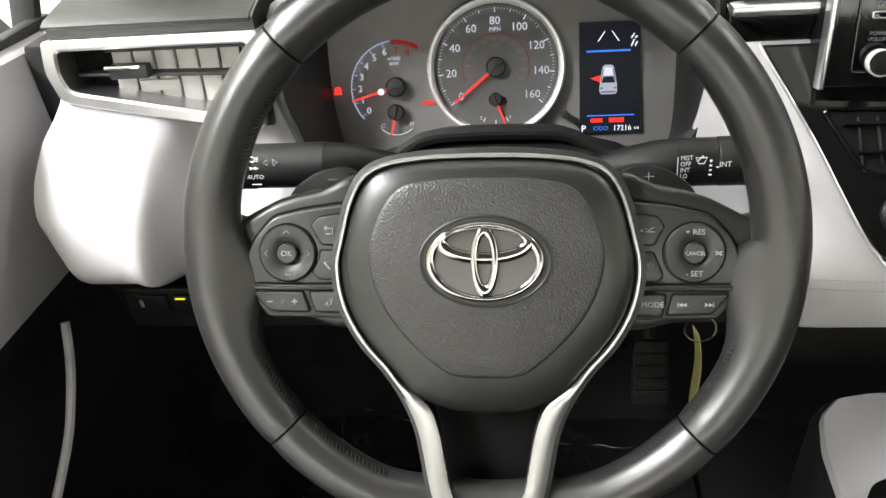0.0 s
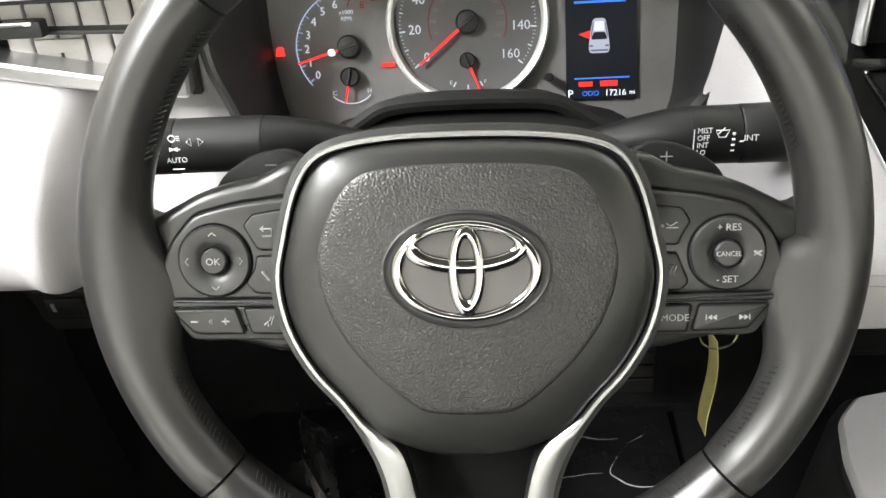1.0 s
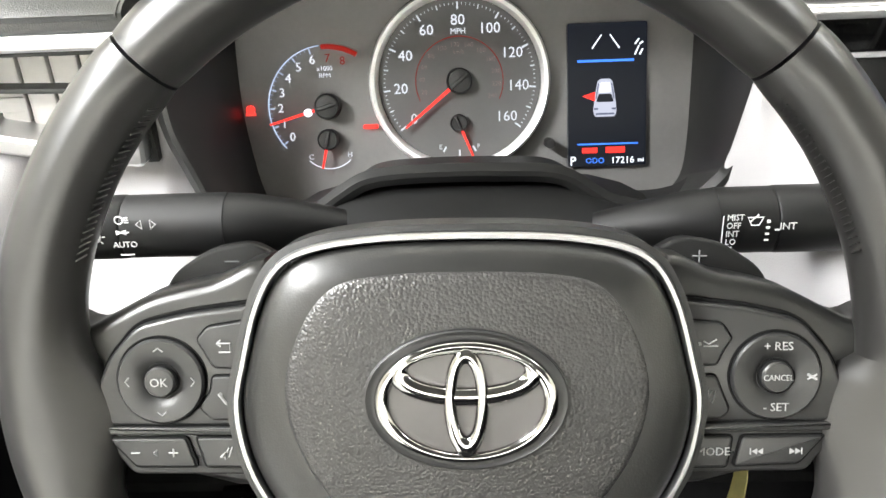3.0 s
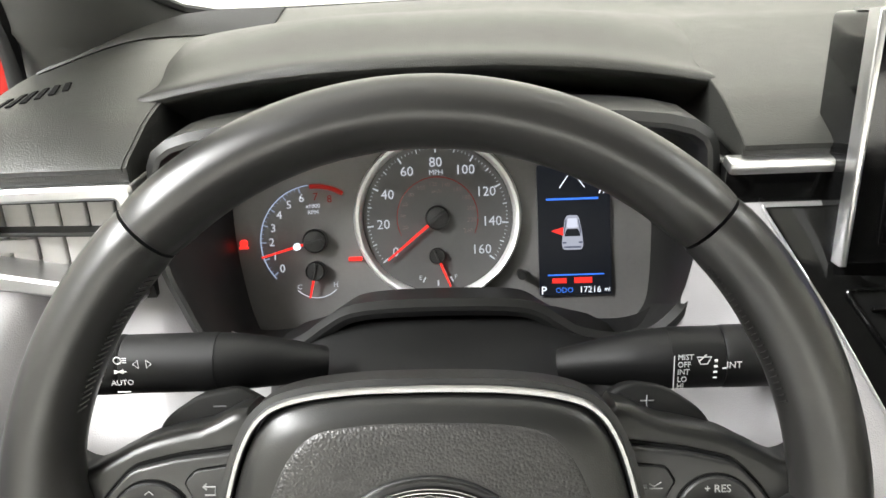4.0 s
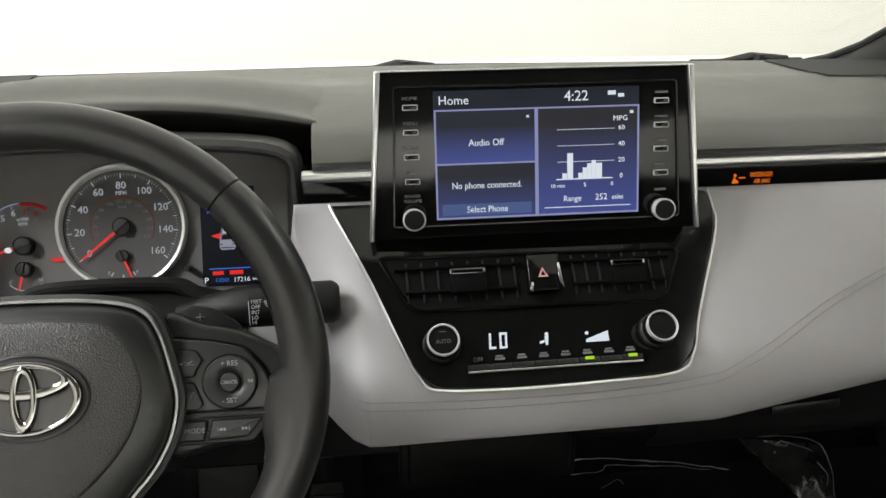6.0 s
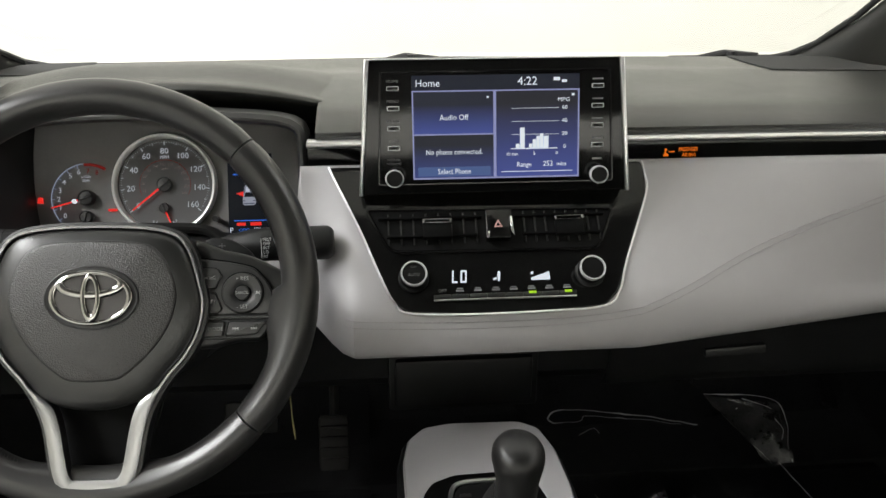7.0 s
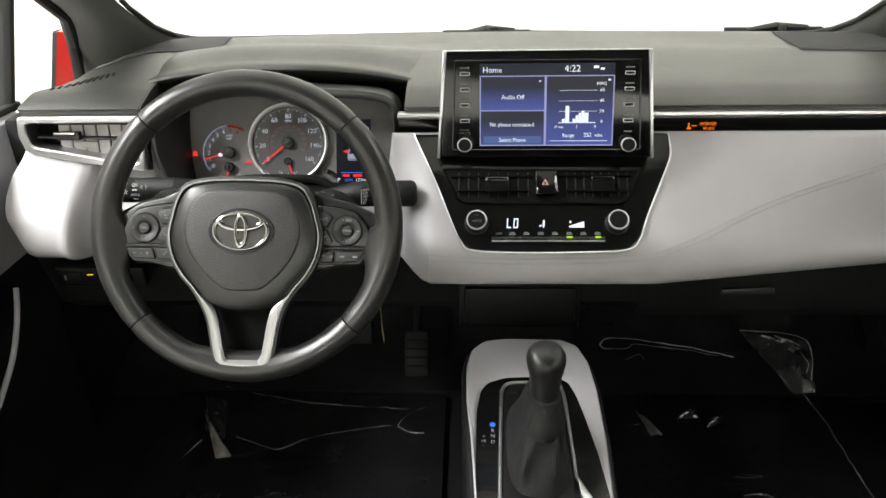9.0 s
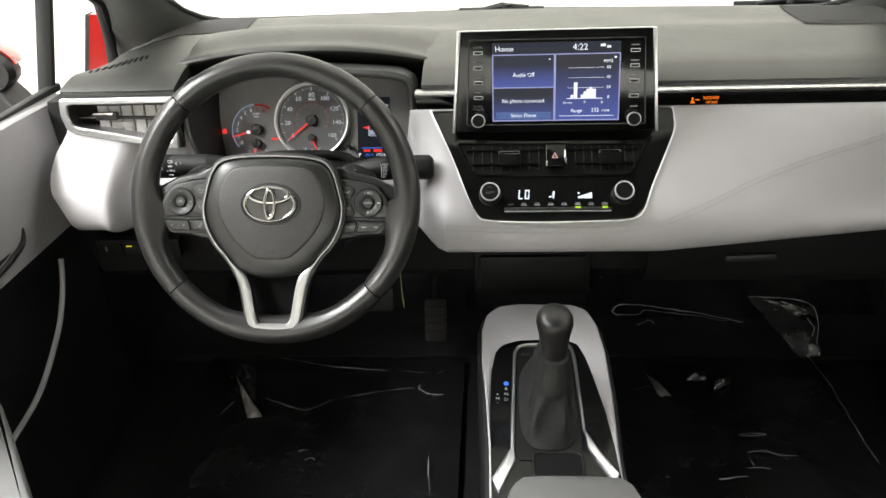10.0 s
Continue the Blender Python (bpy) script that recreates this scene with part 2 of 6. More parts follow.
def inset(pts, d):
    """The polygon moved inwards by d."""
    sgn, k, out = (1 if area2(pts) > 0 else -1), len(pts), []
    for i in range(k):
        p, a, b = Vector(pts[i]), Vector(pts[i - 1]), Vector(pts[(i + 1) % k])
        e1, e2 = (p - a), (b - p)
        if e1.length < 1e-9 or e2.length < 1e-9:
            out.append(tuple(p))
            continue
        n1, n2 = Vector((-e1.y, e1.x)).normalized() * sgn, Vector((-e2.y, e2.x)).normalized() * sgn
        nn = n1 + n2
        nn = nn.normalized() if nn.length > 1e-6 else n1
        out.append(tuple(p + nn * (d / max(0.5, nn.dot(n1)))))
    return out


def bridge(bm, rings, closed=True, cap0=False, cap1=False):
    """Skins rings of 3D points, each with as many points."""
    vs = [[bm.verts.new(p) for p in r] for r in rings]
    for a, b in zip(vs[:-1], vs[1:]):
        k = len(a)
        for i in range(k if closed else k - 1):
            try:
                bm.faces.new((a[i], a[(i + 1) % k], b[(i + 1) % k], b[i]))
            except ValueError:
                pass
    if cap0:
        bm.faces.new(vs[0])
    if cap1:
        bm.faces.new(vs[-1])
    return vs


def prism(pts, z0, z1, bev=0.0, bm=None, dome=0.0):
    """A plate with the outline pts from z0 to z1, its front edge rounded by bev."""
    bm = bm or bmesh.new()
    rings = [[(x, y, z0) for x, y in pts]]
    if bev:
        for j in range(4):
            a = j / 3 * math.pi / 2
            rings.append([(x, y, z1 - bev + bev * math.sin(a)) for x, y in inset(pts, bev * (1 - math.cos(a)))])
    else:
        rings.append([(x, y, z1) for x, y in pts])
    bridge(bm, rings, True, True, True)
    return bm


def ring_plate(outer, inner, z0, z1, bev=0.0, bm=None):
    """A frame between two outlines with as many points."""
    bm = bm or bmesh.new()
    o2, i2 = (inset(outer, bev), inset(inner, -bev)) if bev else (outer, inner)
    rings = [[(x, y, z0) for x, y in outer], [(x, y, z1 - bev) for x, y in outer]]
    if bev:
        rings += [[(x, y, z1) for x, y in o2], [(x, y, z1) for x, y in i2]]
    else:
        rings += [[(x, y, z1) for x, y in outer], [(x, y, z1) for x, y in inner]][1:]
    rings += [[(x, y, z1 - bev) for x, y in inner], [(x, y, z0) for x, y in inner]]
    rings.append(rings[0])
    bridge(bm, rings, True)
    bmesh.ops.remove_doubles(bm, verts=bm.verts, dist=1e-7)
    return bm


def rect(x0, y0, x1, y1):
    return [(x0, y0), (x1, y0), (x1, y1), (x0, y1)]


def circle(cx, cy, r, n=32, ry=None, a0=0.0, a1=360.0):
    full = abs(a1 - a0) >= 360
    return [(cx + r * math.cos(radians(a0 + (a1 - a0) * i / (n if full else n - 1))), cy + (ry or r) * math.sin(radians(a0 + (a1 - a0) * i / (n if full else n - 1)))) for i in range(n)]


def tube(path, r, closed=False, n=8, flat=1.0, bm=None, radii=None):
    """A round bar along 3D points."""
    bm = bm or bmesh.new()
    P = [Vector(p) for p in path]
    k, rings, up = len(P), [], None
    for i in range(k):
        t = (P[(i + 1) % k] - P[i - 1]) if closed else (P[min(i + 1, k - 1)] - P[max(i - 1, 0)])
        t.normalize()
        if up is None:
            up = Vector((0, 0, 1)) if abs(t.z) < 0.9 else Vector((0, 1, 0))
        side = t.cross(up).normalized()
        up = side.cross(t).normalized()
        rr = radii[i] if radii else r
        rings.append([P[i] + side * (rr * math.cos(2 * math.pi * j / n)) + up * (rr * flat * math.sin(2 * math.pi * j / n)) for j in range(n)])
    if closed:
        rings.append(rings[0])
    bridge(bm, rings, True, not closed, not closed)
    if closed:
        bmesh.ops.remove_doubles(bm, verts=bm.verts, dist=1e-7)
    return bm


def lathe(profile, n=40, bm=None, cx=0.0, cy=0.0, cap0=True, cap1=True):
    """A turned part: profile of (radius, height) round the z axis."""
    bm = bm or bmesh.new()
    bridge(bm, [[(cx + r * math.cos(2 * math.pi * j / n), cy + r * math.sin(2 * math.pi * j / n), z) for j in range(n)] for r, z in profile], True, cap0, cap1)
    return bm


def box(x0, y0, z0, x1, y1, z1, bev=0.0, bm=None):
    bm = bm or bmesh.new()
    r = bmesh.ops.create_cube(bm, size=1.0, matrix=Matrix.LocRotScale(((x0 + x1) / 2, (y0 + y1) / 2, (z0 + z1) / 2), None, (abs(x1 - x0), abs(y1 - y0), abs(z1 - z0))))
    if bev:
        es = {e for v in r["verts"] for e in v.link_edges}
        bmesh.ops.bevel(bm, geom=list(es), offset=bev, segments=2, affect="EDGES", profile=0.5)
    return bm


def grid(rows, bm=None, thick=0.0):
    """A sheet through rows of 3D points."""
    bm = bm or bmesh.new()
    bridge(bm, rows, False)
    if thick:
        bmesh.ops.recalc_face_normals(bm, faces=bm.faces)
        bmesh.ops.solidify(bm, geom=list(bm.faces), thickness=thick)
    return bm


def moved(bm, m):
    bmesh.ops.transform(bm, matrix=m, verts=bm.verts)
    return bm


def words(text, size, x, y, z, bm=None, align="CENTER", depth=0.0002, rot=0.0, squeeze=1.0):
    """Raised lettering in the built-in font, as a bmesh; size is about the capital's height times 1.4."""
    cu = bpy.data.curves.new("lettering", "FONT")
    cu.body, cu.size, cu.align_x, cu.align_y, cu.extrude, cu.resolution_u = text, size, align, "CENTER", depth, 2
    ob = bpy.data.objects.new("lettering", cu)
    scene.collection.objects.link(ob)
    me = bpy.data.meshes.new_from_object(ob.evaluated_get(bpy.context.evaluated_depsgraph_get()))
    bpy.data.objects.remove(ob)
    bpy.data.curves.remove(cu)
    me.transform(pose(x, y, z, 0, 0, rot) @ Matrix.Diagonal((squeeze, 1, 1, 1)))
    bm = bm or bmesh.new()
    bm.from_mesh(me)
    bpy.data.meshes.remove(me)
    return bm


def smoothstep(a, b, x):
    t = min(1.0, max(0.0, (x - a) / (b - a)))
    return t * t * (3 - 2 * t)

# ---- booth and car shell ----
CX = 0.34


def slab(name, x0, y0, z0, x1, y1, z1, material, label, category):
    ob = part(name, box(x0, y0, z0, x1, y1, z1), material, smooth=False)
    return tagged(ob, label, category, kind="structure")


slab("ground", -4.6, -6.1, -0.1, 5.3, 5.1, 0.0, M_FLOOR, "pale grey painted floor of the photo booth", "floor")
slab("wall_north", -4.5, 3.4, 0.0, 5.2, 3.5, 3.4, M_WALL, "plain white wall beyond the windscreen", "wall")
slab("wall_south", -4.6, -6.1, 0.0, 5.3, -6.0, 3.4, M_WALL, "plain white booth wall", "wall")
slab("wall_west", -4.6, -6.0, 0.0, -4.5, 5.0, 3.4, M_WALL, "plain white wall beside the car", "wall")
slab("wall_east", 5.2, -6.0, 0.0, 5.3, 5.0, 3.4, M_WALL, "plain white wall beside the car", "wall")
slab("ceiling", -4.6, -6.1, 3.4, 5.3, 5.1, 3.5, M_WALL, "plain white booth ceiling", "ceiling")

slab("floor", -0.44, -1.9, 0.27, 1.12, 0.62, 0.33, M_CARPET, "black carpeted cabin floor", "floor")
tagged(part("toe_board", grid([[(x, y, z) for x in (-0.44, 1.12)] for y, z in ((0.45, 0.331), (0.60, 0.36), (0.78, 0.56), (0.82, 0.90))], thick=0.02), M_CARPET), "black carpeted toe board under the dashboard", "floor", kind="structure")
slab("roof_panel", -0.30, -1.9, 1.36, 0.98, -0.02, 1.40, M_HEAD, "pale grey cloth headliner", "ceiling")
slab("rear_bulkhead", -0.44, -2.0, 0.27, 1.12, -1.9, 0.98, M_LOWER, "dark trim that closes the cabin at the rear", "wall")
slab("kick_panel_west", -0.47, 0.25, 0.27, -0.435, 0.86, 0.88, M_CARPET, "black carpeted side of the footwell", "wall")
slab("firewall", -0.47, 0.83, 0.27, 1.14, 0.86, 0.905, M_CARPET, "black carpeted bulkhead", "wall")
slab("door_lower_east", 1.085, -1.9, 0.27, 1.14, 0.85, 0.93, M_LOWER, "dark door panel of the passenger side", "door")


def pillar(name, side, label):
    """Windscreen pillar trim between the glass edge and the side window's edge, bulging into the cabin. side: -1 west, 1 east."""
    st = [((-0.250, 0.645, 0.970), (-0.452, 0.625, 0.90)), ((-0.277, 0.612, 0.998), (-0.428, 0.600, 0.955)), ((-0.294, 0.50, 1.051), (-0.388, 0.50, 1.045)), ((-0.275, 0.35, 1.130), (-0.368, 0.34, 1.125)), ((-0.245, 0.16, 1.232), (-0.330, 0.15, 1.225)), ((-0.21, -0.02, 1.335), (-0.29, -0.02, 1.33))]
    rows = []
    for e1, e2 in st:
        a, b = Vector(e1), Vector(e2) + Vector((-0.012, 0, 0))
        row = [a + Vector((-0.014, 0.02, 0.0)), a, a.lerp(b, 0.2) + Vector((0.006, -0.016, -0.006)), a.lerp(b, 0.5) + Vector((0.010, -0.024, -0.008)), a.lerp(b, 0.8) + Vector((0.008, -0.016, -0.004)), b, b + Vector((-0.005, 0.03, 0.01))]
        if side > 0:
            row = [Vector((2 * 0.313 - p.x, p.y, p.z)) for p in row]
        rows.append([tuple(p) for p in catmull([tuple(p) for p in row], 3, False)])
    k = len(rows[0])
    rows = list(zip(*[catmull([r[i] for r in rows], 4, False) for i in range(k)]))
    ob = part(name, grid([list(r) for r in rows]), M_PILLAR)
    return tagged(ob, label, "pillar", kind="structure")


pillar("pillar_west", -1, "grey textured windscreen pillar trim")
pillar("pillar_east", 1, "grey textured windscreen pillar trim")
ws = part("windscreen", grid([[(-0.36, 0.665, 0.985), (CX, 0.70, 0.985), (1.0, 0.665, 0.985)], [(-0.23, -0.01, 1.34), (CX, 0.02, 1.345), (0.87, -0.01, 1.34)]]), M_GLASS)
if ws.data.polygons[0].normal.z > 0:
    ws.data.flip_normals()
ws.visible_shadow = False
for k, (w, h) in enumerate(((0.030, 0.0012), (0.042, 0.0016), (0.042, 0.0016), (0.036, 0.0012), (0.040, 0.0012))):
    part("glass_print", prism(rect(-w / 2, -h / 2, w / 2, h / 2), 0, 0.0004), M_PRINT, ws, m=pose(-0.2126, 0.640 - 0.0026 * k, 1.0020 + 0.0013 * k, 28, 0, 0))
tagged(ws, "clear windscreen with a white wall beyond", "windscreen", kind="structure")
seal = part("windscreen_seal", tube([(-0.220, -0.01, 1.335), (-0.243, 0.16, 1.236), (-0.272, 0.35, 1.134), (-0.290, 0.50, 1.056), (-0.286, 0.590, 1.008), (-0.268, 0.630, 0.987), (-0.235, 0.640, 0.9785), (-0.16, 0.644, 0.9775), (CX, 0.662, 0.9795), (0.79, 0.644, 0.9765), (0.861, 0.640, 0.9785), (0.894, 0.630, 0.987), (0.912, 0.590, 1.008), (0.916, 0.50, 1.056), (0.898, 0.35, 1.134), (0.869, 0.16, 1.236), (0.846, -0.01, 1.335)], 0.0045, n=6), M_SEAL)
tagged(seal, "black rubber seal round the windscreen", "seal", kind="structure")

# ---- dashboard ----
dash = thing("dashboard", "dark grey padded dashboard with light grey leather facing", "dashboard")


def pad_profile(x):
    """The padded top in section: from above the chrome strip to the windscreen."""
    u = (x - CX) / 0.72
    back = 0.655 - 0.06 * u * u
    side = smoothstep(0.80, 1.0, abs(u)) + (0.9 * smoothstep(-0.345, -0.372, x) if x < 0 else 0.0)
    k = [(0.2165, 0.9640), (0.222, 0.9668), (0.240, 0.9715), (0.256, 0.9762), (0.268, 0.9785), (0.284, 0.9802), (0.340, 0.9840), (0.40, 0.9875), (0.435, 0.9890), (0.455, 0.9888), (0.468, 0.9870), (0.52, 0.9850), (0.58, 0.9835), (back - 0.02, 0.9820), (back, 0.9790), (back + 0.04, 0.970)]
    return [(x, y, z - 0.030 * side * smoothstep(0.22, 0.4, y)) for y, z in k]


for name, x0, x1, cut in (("upper_pad", -0.348, -0.183, 0), ("upper_pad", 0.175, 1.085, 0), ("upper_pad", -0.183, 0.175, 7)):
    n = max(4, round((x1 - x0) / 0.012))
    part(name, grid([pad_profile(x0 + (x1 - x0) * i / n)[cut:] for i in range(n + 1)], thick=-0.004), M_DASH, dash, "dark grey grained soft pad")
for x0, x1 in ((-0.347, -0.184), (0.178, 1.08)):
    part("lower_edge", box(x0, 0.2165, 0.956, x1, 0.30, 0.9655, 0.003), M_DASHD, dash)


def recess(x):
    return 0.086 * smoothstep(-0.284, -0.248, x) * (1 - smoothstep(0.150, 0.212, x))


TOPS = [(-0.40, 0.912), (-0.362, 0.908), (-0.345, 0.904), (-0.24, 0.8865), (-0.198, 0.884), (-0.190, 0.908), (-0.180, 0.906), (-0.1725, 0.890), (-0.164, 0.870), (-0.1525, 0.845), (-0.135, 0.838), (-0.112, 0.832), (-0.100, 0.812), (0.095, 0.812), (0.108, 0.832), (0.125, 0.840), (0.14, 0.851), (0.150, 0.866), (0.155, 0.895), (0.160, 0.930), (2.0, 0.930)]


def leather_top(x):
    for (a, za), (b, zb) in zip(TOPS[:-1], TOPS[1:]):
        if a <= x <= b:
            return za + (zb - za) * (x - a) / (b - a)
    return 0.93


def leather_profile(x):
    g = max(0.0, x - 0.50)
    r = recess(x) + 0.30 * g
    dz, zt = -0.06 * g, leather_top(x)
    side = 1 - smoothstep(-0.284, -0.246, x)
    wt = 0.22 * (x < 0)
    k = [(0.214, 0.9300, wt), (0.207, 0.9245, 0.05 + wt), (0.170, 0.885, 0.4 + wt), (0.130, 0.843, 0.8 + 0.5 * wt), (0.104, 0.815, 1.0), (0.095, 0.799, 1.0), (0.0955, 0.786, 1.0), (0.104, 0.776, 1.0), (0.135, 0.770, 0.9), (0.24, 0.766, 0.0)]
    pts = [(y + r * w, (z if z < 0.8 else 0.799 + (z - 0.799) * (zt - 0.799) / 0.131) + dz * w) for y, z, w in k]
    low = 0.011 * smoothstep(0.12, 0.22, x)
    pts = [(y, z - low * smoothstep(0.815, 0.786, z)) for y, z in pts]
    if side:
        west = [(0.214, zt), (0.207, zt - 0.005), (0.172, 0.868), (0.139, 0.8405), (0.131, 0.831), (0.124, 0.817), (0.1215, 0.804), (0.127, 0.794), (0.145, 0.786), (0.24, 0.766)]
        pts = [(a + (c - a) * side, b + (d - b) * side) for (a, b), (c, d) in zip(pts, west)]
    row = [(x, y, z) for y, z in catmull(pts, 3, False)]
    if x < -0.30:
        w = (-0.30 - x) / 0.071
        row = [(x + 0.008 * w + 0.045 * w * w * (0.3 * smoothstep(0.872, 0.908, z) + smoothstep(0.862, 0.776, z)), y + 0.010 * w ** 4, z) for x, y, z in row]
    return row


XL = sorted({round(v, 4) for v in [-0.371 + 0.004 * i for i in range(10)] + [-0.33 + 0.0115 * i for i in range(123)] + [-0.18 + 0.004 * i for i in range(90)] + [-0.29 + 0.003 * i for i in range(28)]})
part("leather_facing", grid([[(x + 0.004, y + 0.04, z) for x, y, z in leather_profile(-0.371)], [(x + 0.0005, y + 0.004, z) for x, y, z in leather_profile(-0.371)]] + [leather_profile(x) for x in XL], thick=-0.003), M_LEATHER, dash, "light grey stitched leather facing")
part("black_band", box(0.165, 0.2135, 0.927, 1.08, 0.26, 0.9555, 0.0015), M_PIANO, dash, "gloss black band")
part("trim_strip", box(0.165, 0.206, 0.9525, 1.08, 0.222, 0.9605, 0.0025), M_SATIN, dash, "satin silver trim strip")
part("side_wall_west", box(-0.40, 0.262, 0.80, -0.378, 0.60, 0.940, 0.004), M_LOWER, dash)


def leather_at(x, z):
    """The leather's depth at a place on its face."""
    p = leather_profile(x)
    for a, b in zip(p[:-1], p[1:]):
        if a[2] >= z >= b[2]:
            t = (a[2] - z) / max(1e-6, a[2] - b[2])
            return a[1] + (b[1] - a[1]) * t
    return p[-1][1]


def stitch_line(xz, off):
    """A sewn seam: a row of short raised threads on the leather."""
    bm = bmesh.new()
    pts = catmull(xz, 24, False)
    P3 = [Vector((x, leather_at(x, z + off) - 0.0040, z + off)) for x, z in pts]
    for a, b in zip(P3[:-1], P3[1:]):
        n = max(1, round((b - a).length / 0.0055))
        for j in range(n):
            p, q = a.lerp(b, (j + 0.12) / n), a.lerp(b, (j + 0.88) / n)
            tube([p, (p + q) / 2 + Vector((0, -0.0003, 0.0002)), q], 0.00045, n=4, bm=bm)
    return bm


SEAM = [(0.20, 0.8075), (0.30, 0.803), (0.40, 0.803), (0.48, 0.808), (0.56, 0.822), (0.65, 0.847), (0.75, 0.872), (0.88, 0.905), (1.0, 0.925)]
part("seam", stitch_line(SEAM, 0.0), M_THREAD, dash, "grey thread seam")
part("seam", stitch_line(SEAM, -0.006), M_THREAD, dash, "grey thread seam")
# the lower, dark part with the glovebox
part("lower_panel", grid([[(x, y, z) for x in (-0.372, -0.22, 0.25, 0.44, 0.7, 1.08)] for y, z in ((0.20, 0.768), (0.215, 0.745), (0.235, 0.70), (0.25, 0.655), (0.30, 0.618), (0.55, 0.60))], thick=-0.004), M_LOWER, dash, "black lower dash panel")

glove = thing("glovebox", "black plastic glovebox lid below the leather", "glovebox")
part("lid", grid([[(x, y, z) for x in (0.515, 0.70, 0.90, 1.03)] for y, z in ((0.214, 0.745), (0.220, 0.735), (0.229, 0.70), (0.242, 0.650), (0.262, 0.626))], thick=-0.003), M_LOWER, glove)
part("handle", box(-0.038, -0.0035, -0.006, 0.038, 0.004, 0.005, 0.002), M_BLACK, glove, "dark grey recessed pull", m=pose(0.666, 0.2225, 0.688, -8, -2.5, 0))

tray = thing("storage_tray", "closed black tray lid under the centre stack", "tray")
part("lid", box(0.252, 0.224, 0.628, 0.418, 0.240, 0.690, 0.005), M_STALK, tray)
part("rim", box(0.244, 0.232, 0.618, 0.426, 0.262, 0.700, 0.004), M_STALK, tray)



def pad_height(x, y):
    p = pad_profile(x)
    for a, b in zip(p[:-1], p[1:]):
        if a[1] <= y <= b[1]:
            return a[2] + (b[2] - a[2]) * (y - a[1]) / (b[1] - a[1]) + 0.004
    return p[-1][2] + 0.004


for quad in (((-0.335, 0.435), (-0.145, 0.470), (-0.158, 0.610), (-0.315, 0.590)), ((0.765, 0.430), (0.955, 0.410), (0.935, 0.585), (0.778, 0.600))):
    rows = []
    for i in range(9):
        v = i / 8
        row = []
        for j in range(13):
            u = j / 12
            a, b = Vector(quad[0]).lerp(Vector(quad[1]), u), Vector(quad[3]).lerp(Vector(quad[2]), u)
            p = a.lerp(b, v)
            row.append((p.x, p.y, pad_height(p.x, p.y) + 0.0012))
        rows.append(row)
    part("corner_panel", grid(rows), M_DASHD, dash, "darker textured corner panel")
    for i in range(20):
        v = 0.02 + 0.96 * i / 19
        a, b = Vector(quad[0]).lerp(Vector(quad[3]), v), Vector(quad[1]).lerp(Vector(quad[2]), v)
        line = [a.lerp(b, j / 10) for j in range(11)]
        part("rib", tube([(p.x, p.y, pad_height(p.x, p.y) + 0.0014) for p in line], 0.0013, n=4), M_DASHD, dash)

# visor over the instruments
visor = thing("instrument_visor", "dark grey grained visor over the instrument cluster", "visor")


def visor_rows():
    """Sections across the hood: dark underside, front lip, crown and the slope back into the pad."""
    rows = []
    for i in range(41):
        u = -1 + i / 20
        x = -0.0095 + 0.1885 * u
        c, d = 1 - abs(u) ** 2.3, 1 - abs(u) ** 3.2
        yl, zl, zc = 0.294 - 0.014 * c, 0.984 + 0.0215 * c, 0.9845 + 0.034 * d
        pts = [(0.350, zl - 0.040), (yl + 0.034, zl - 0.024), (yl + 0.006, zl - 0.0085), (yl, zl - 0.003), (yl + 0.0005, zl), (yl + 0.006, zl + 0.0022 + 0.002 * d), (yl + 0.030, zl + 0.45 * (zc - zl)), (yl + 0.062, zl + 0.86 * (zc - zl)), (yl + 0.085, zc), (yl + 0.115, zc - 0.002 * d), (yl + 0.16, 0.988 + 0.018 * d), (yl + 0.22, 0.984 + 0.004 * d)]
        rows.append([(x + 0.028 * u * abs(u) * smoothstep(0.30, 0.44, y), y, z) for y, z in catmull(pts, 3, False)])
    return rows


part("shell", grid(visor_rows()), M_DASH, visor)
for sx in (-1, 1):
    x = 0.1775 if sx > 0 else -0.1835
    edge_line = [(y, z + 0.0035) for _, y, z in pad_profile(0.2) if y < 0.42]
    part("cheek", prism([(0.2175, 0.88)] + edge_line + [(0.42, 0.88)], -0.003, 0.003), M_DASH, visor, m=Matrix(((0, 0, 1, x), (1, 0, 0, 0), (0, 1, 0, 0), (0, 0, 0, 1))))

# ---- instrument cluster ----
LM, CM = plane_at((-0.007, 0.205, 0.849), 8), plane_at((-0.0045, 0.288, 0.888), 22)
cluster = thing("instrument_cluster", "lit instrument cluster with round speedometer behind the wheel", "instrument cluster")
HALF_LIP = [(-0.150, 0.128), (-0.162, 0.10), (-0.1628, 0.058), (-0.154, 0.029), (-0.1425, 0.0025), (-0.125, -0.006), (-0.105, -0.0065), (-0.085, -0.0025), (-0.066, 0.010), (-0.05, 0.018), (-0.02, 0.0205), (0.03, 0.020), (0.06, 0.017), (0.078, 0.006), (0.090, -0.001), (0.112, -0.006), (0.135, -0.004), (0.150, 0.007), (0.160, 0.022), (0.165, 0.05), (0.167, 0.10), (0.155, 0.128), (0.08, 0.137), (0.0, 0.139), (-0.08, 0.137)]
LIP = catmull(HALF_LIP, 4)
lip3 = [LM @ Vector((x, y, 0)) for x, y in LIP]
out3 = [LM @ Vector((x, y, -0.004)) for x, y in inset(LIP, -0.005)]
far3 = [LM @ Vector((x, y, -0.055)) for x, y in inset(LIP, -0.006)]
cn = Vector((CM[0][2], CM[1][2], CM[2][2]))
co = Vector((-0.0045, 0.288, 0.888)) - cn * 0.012


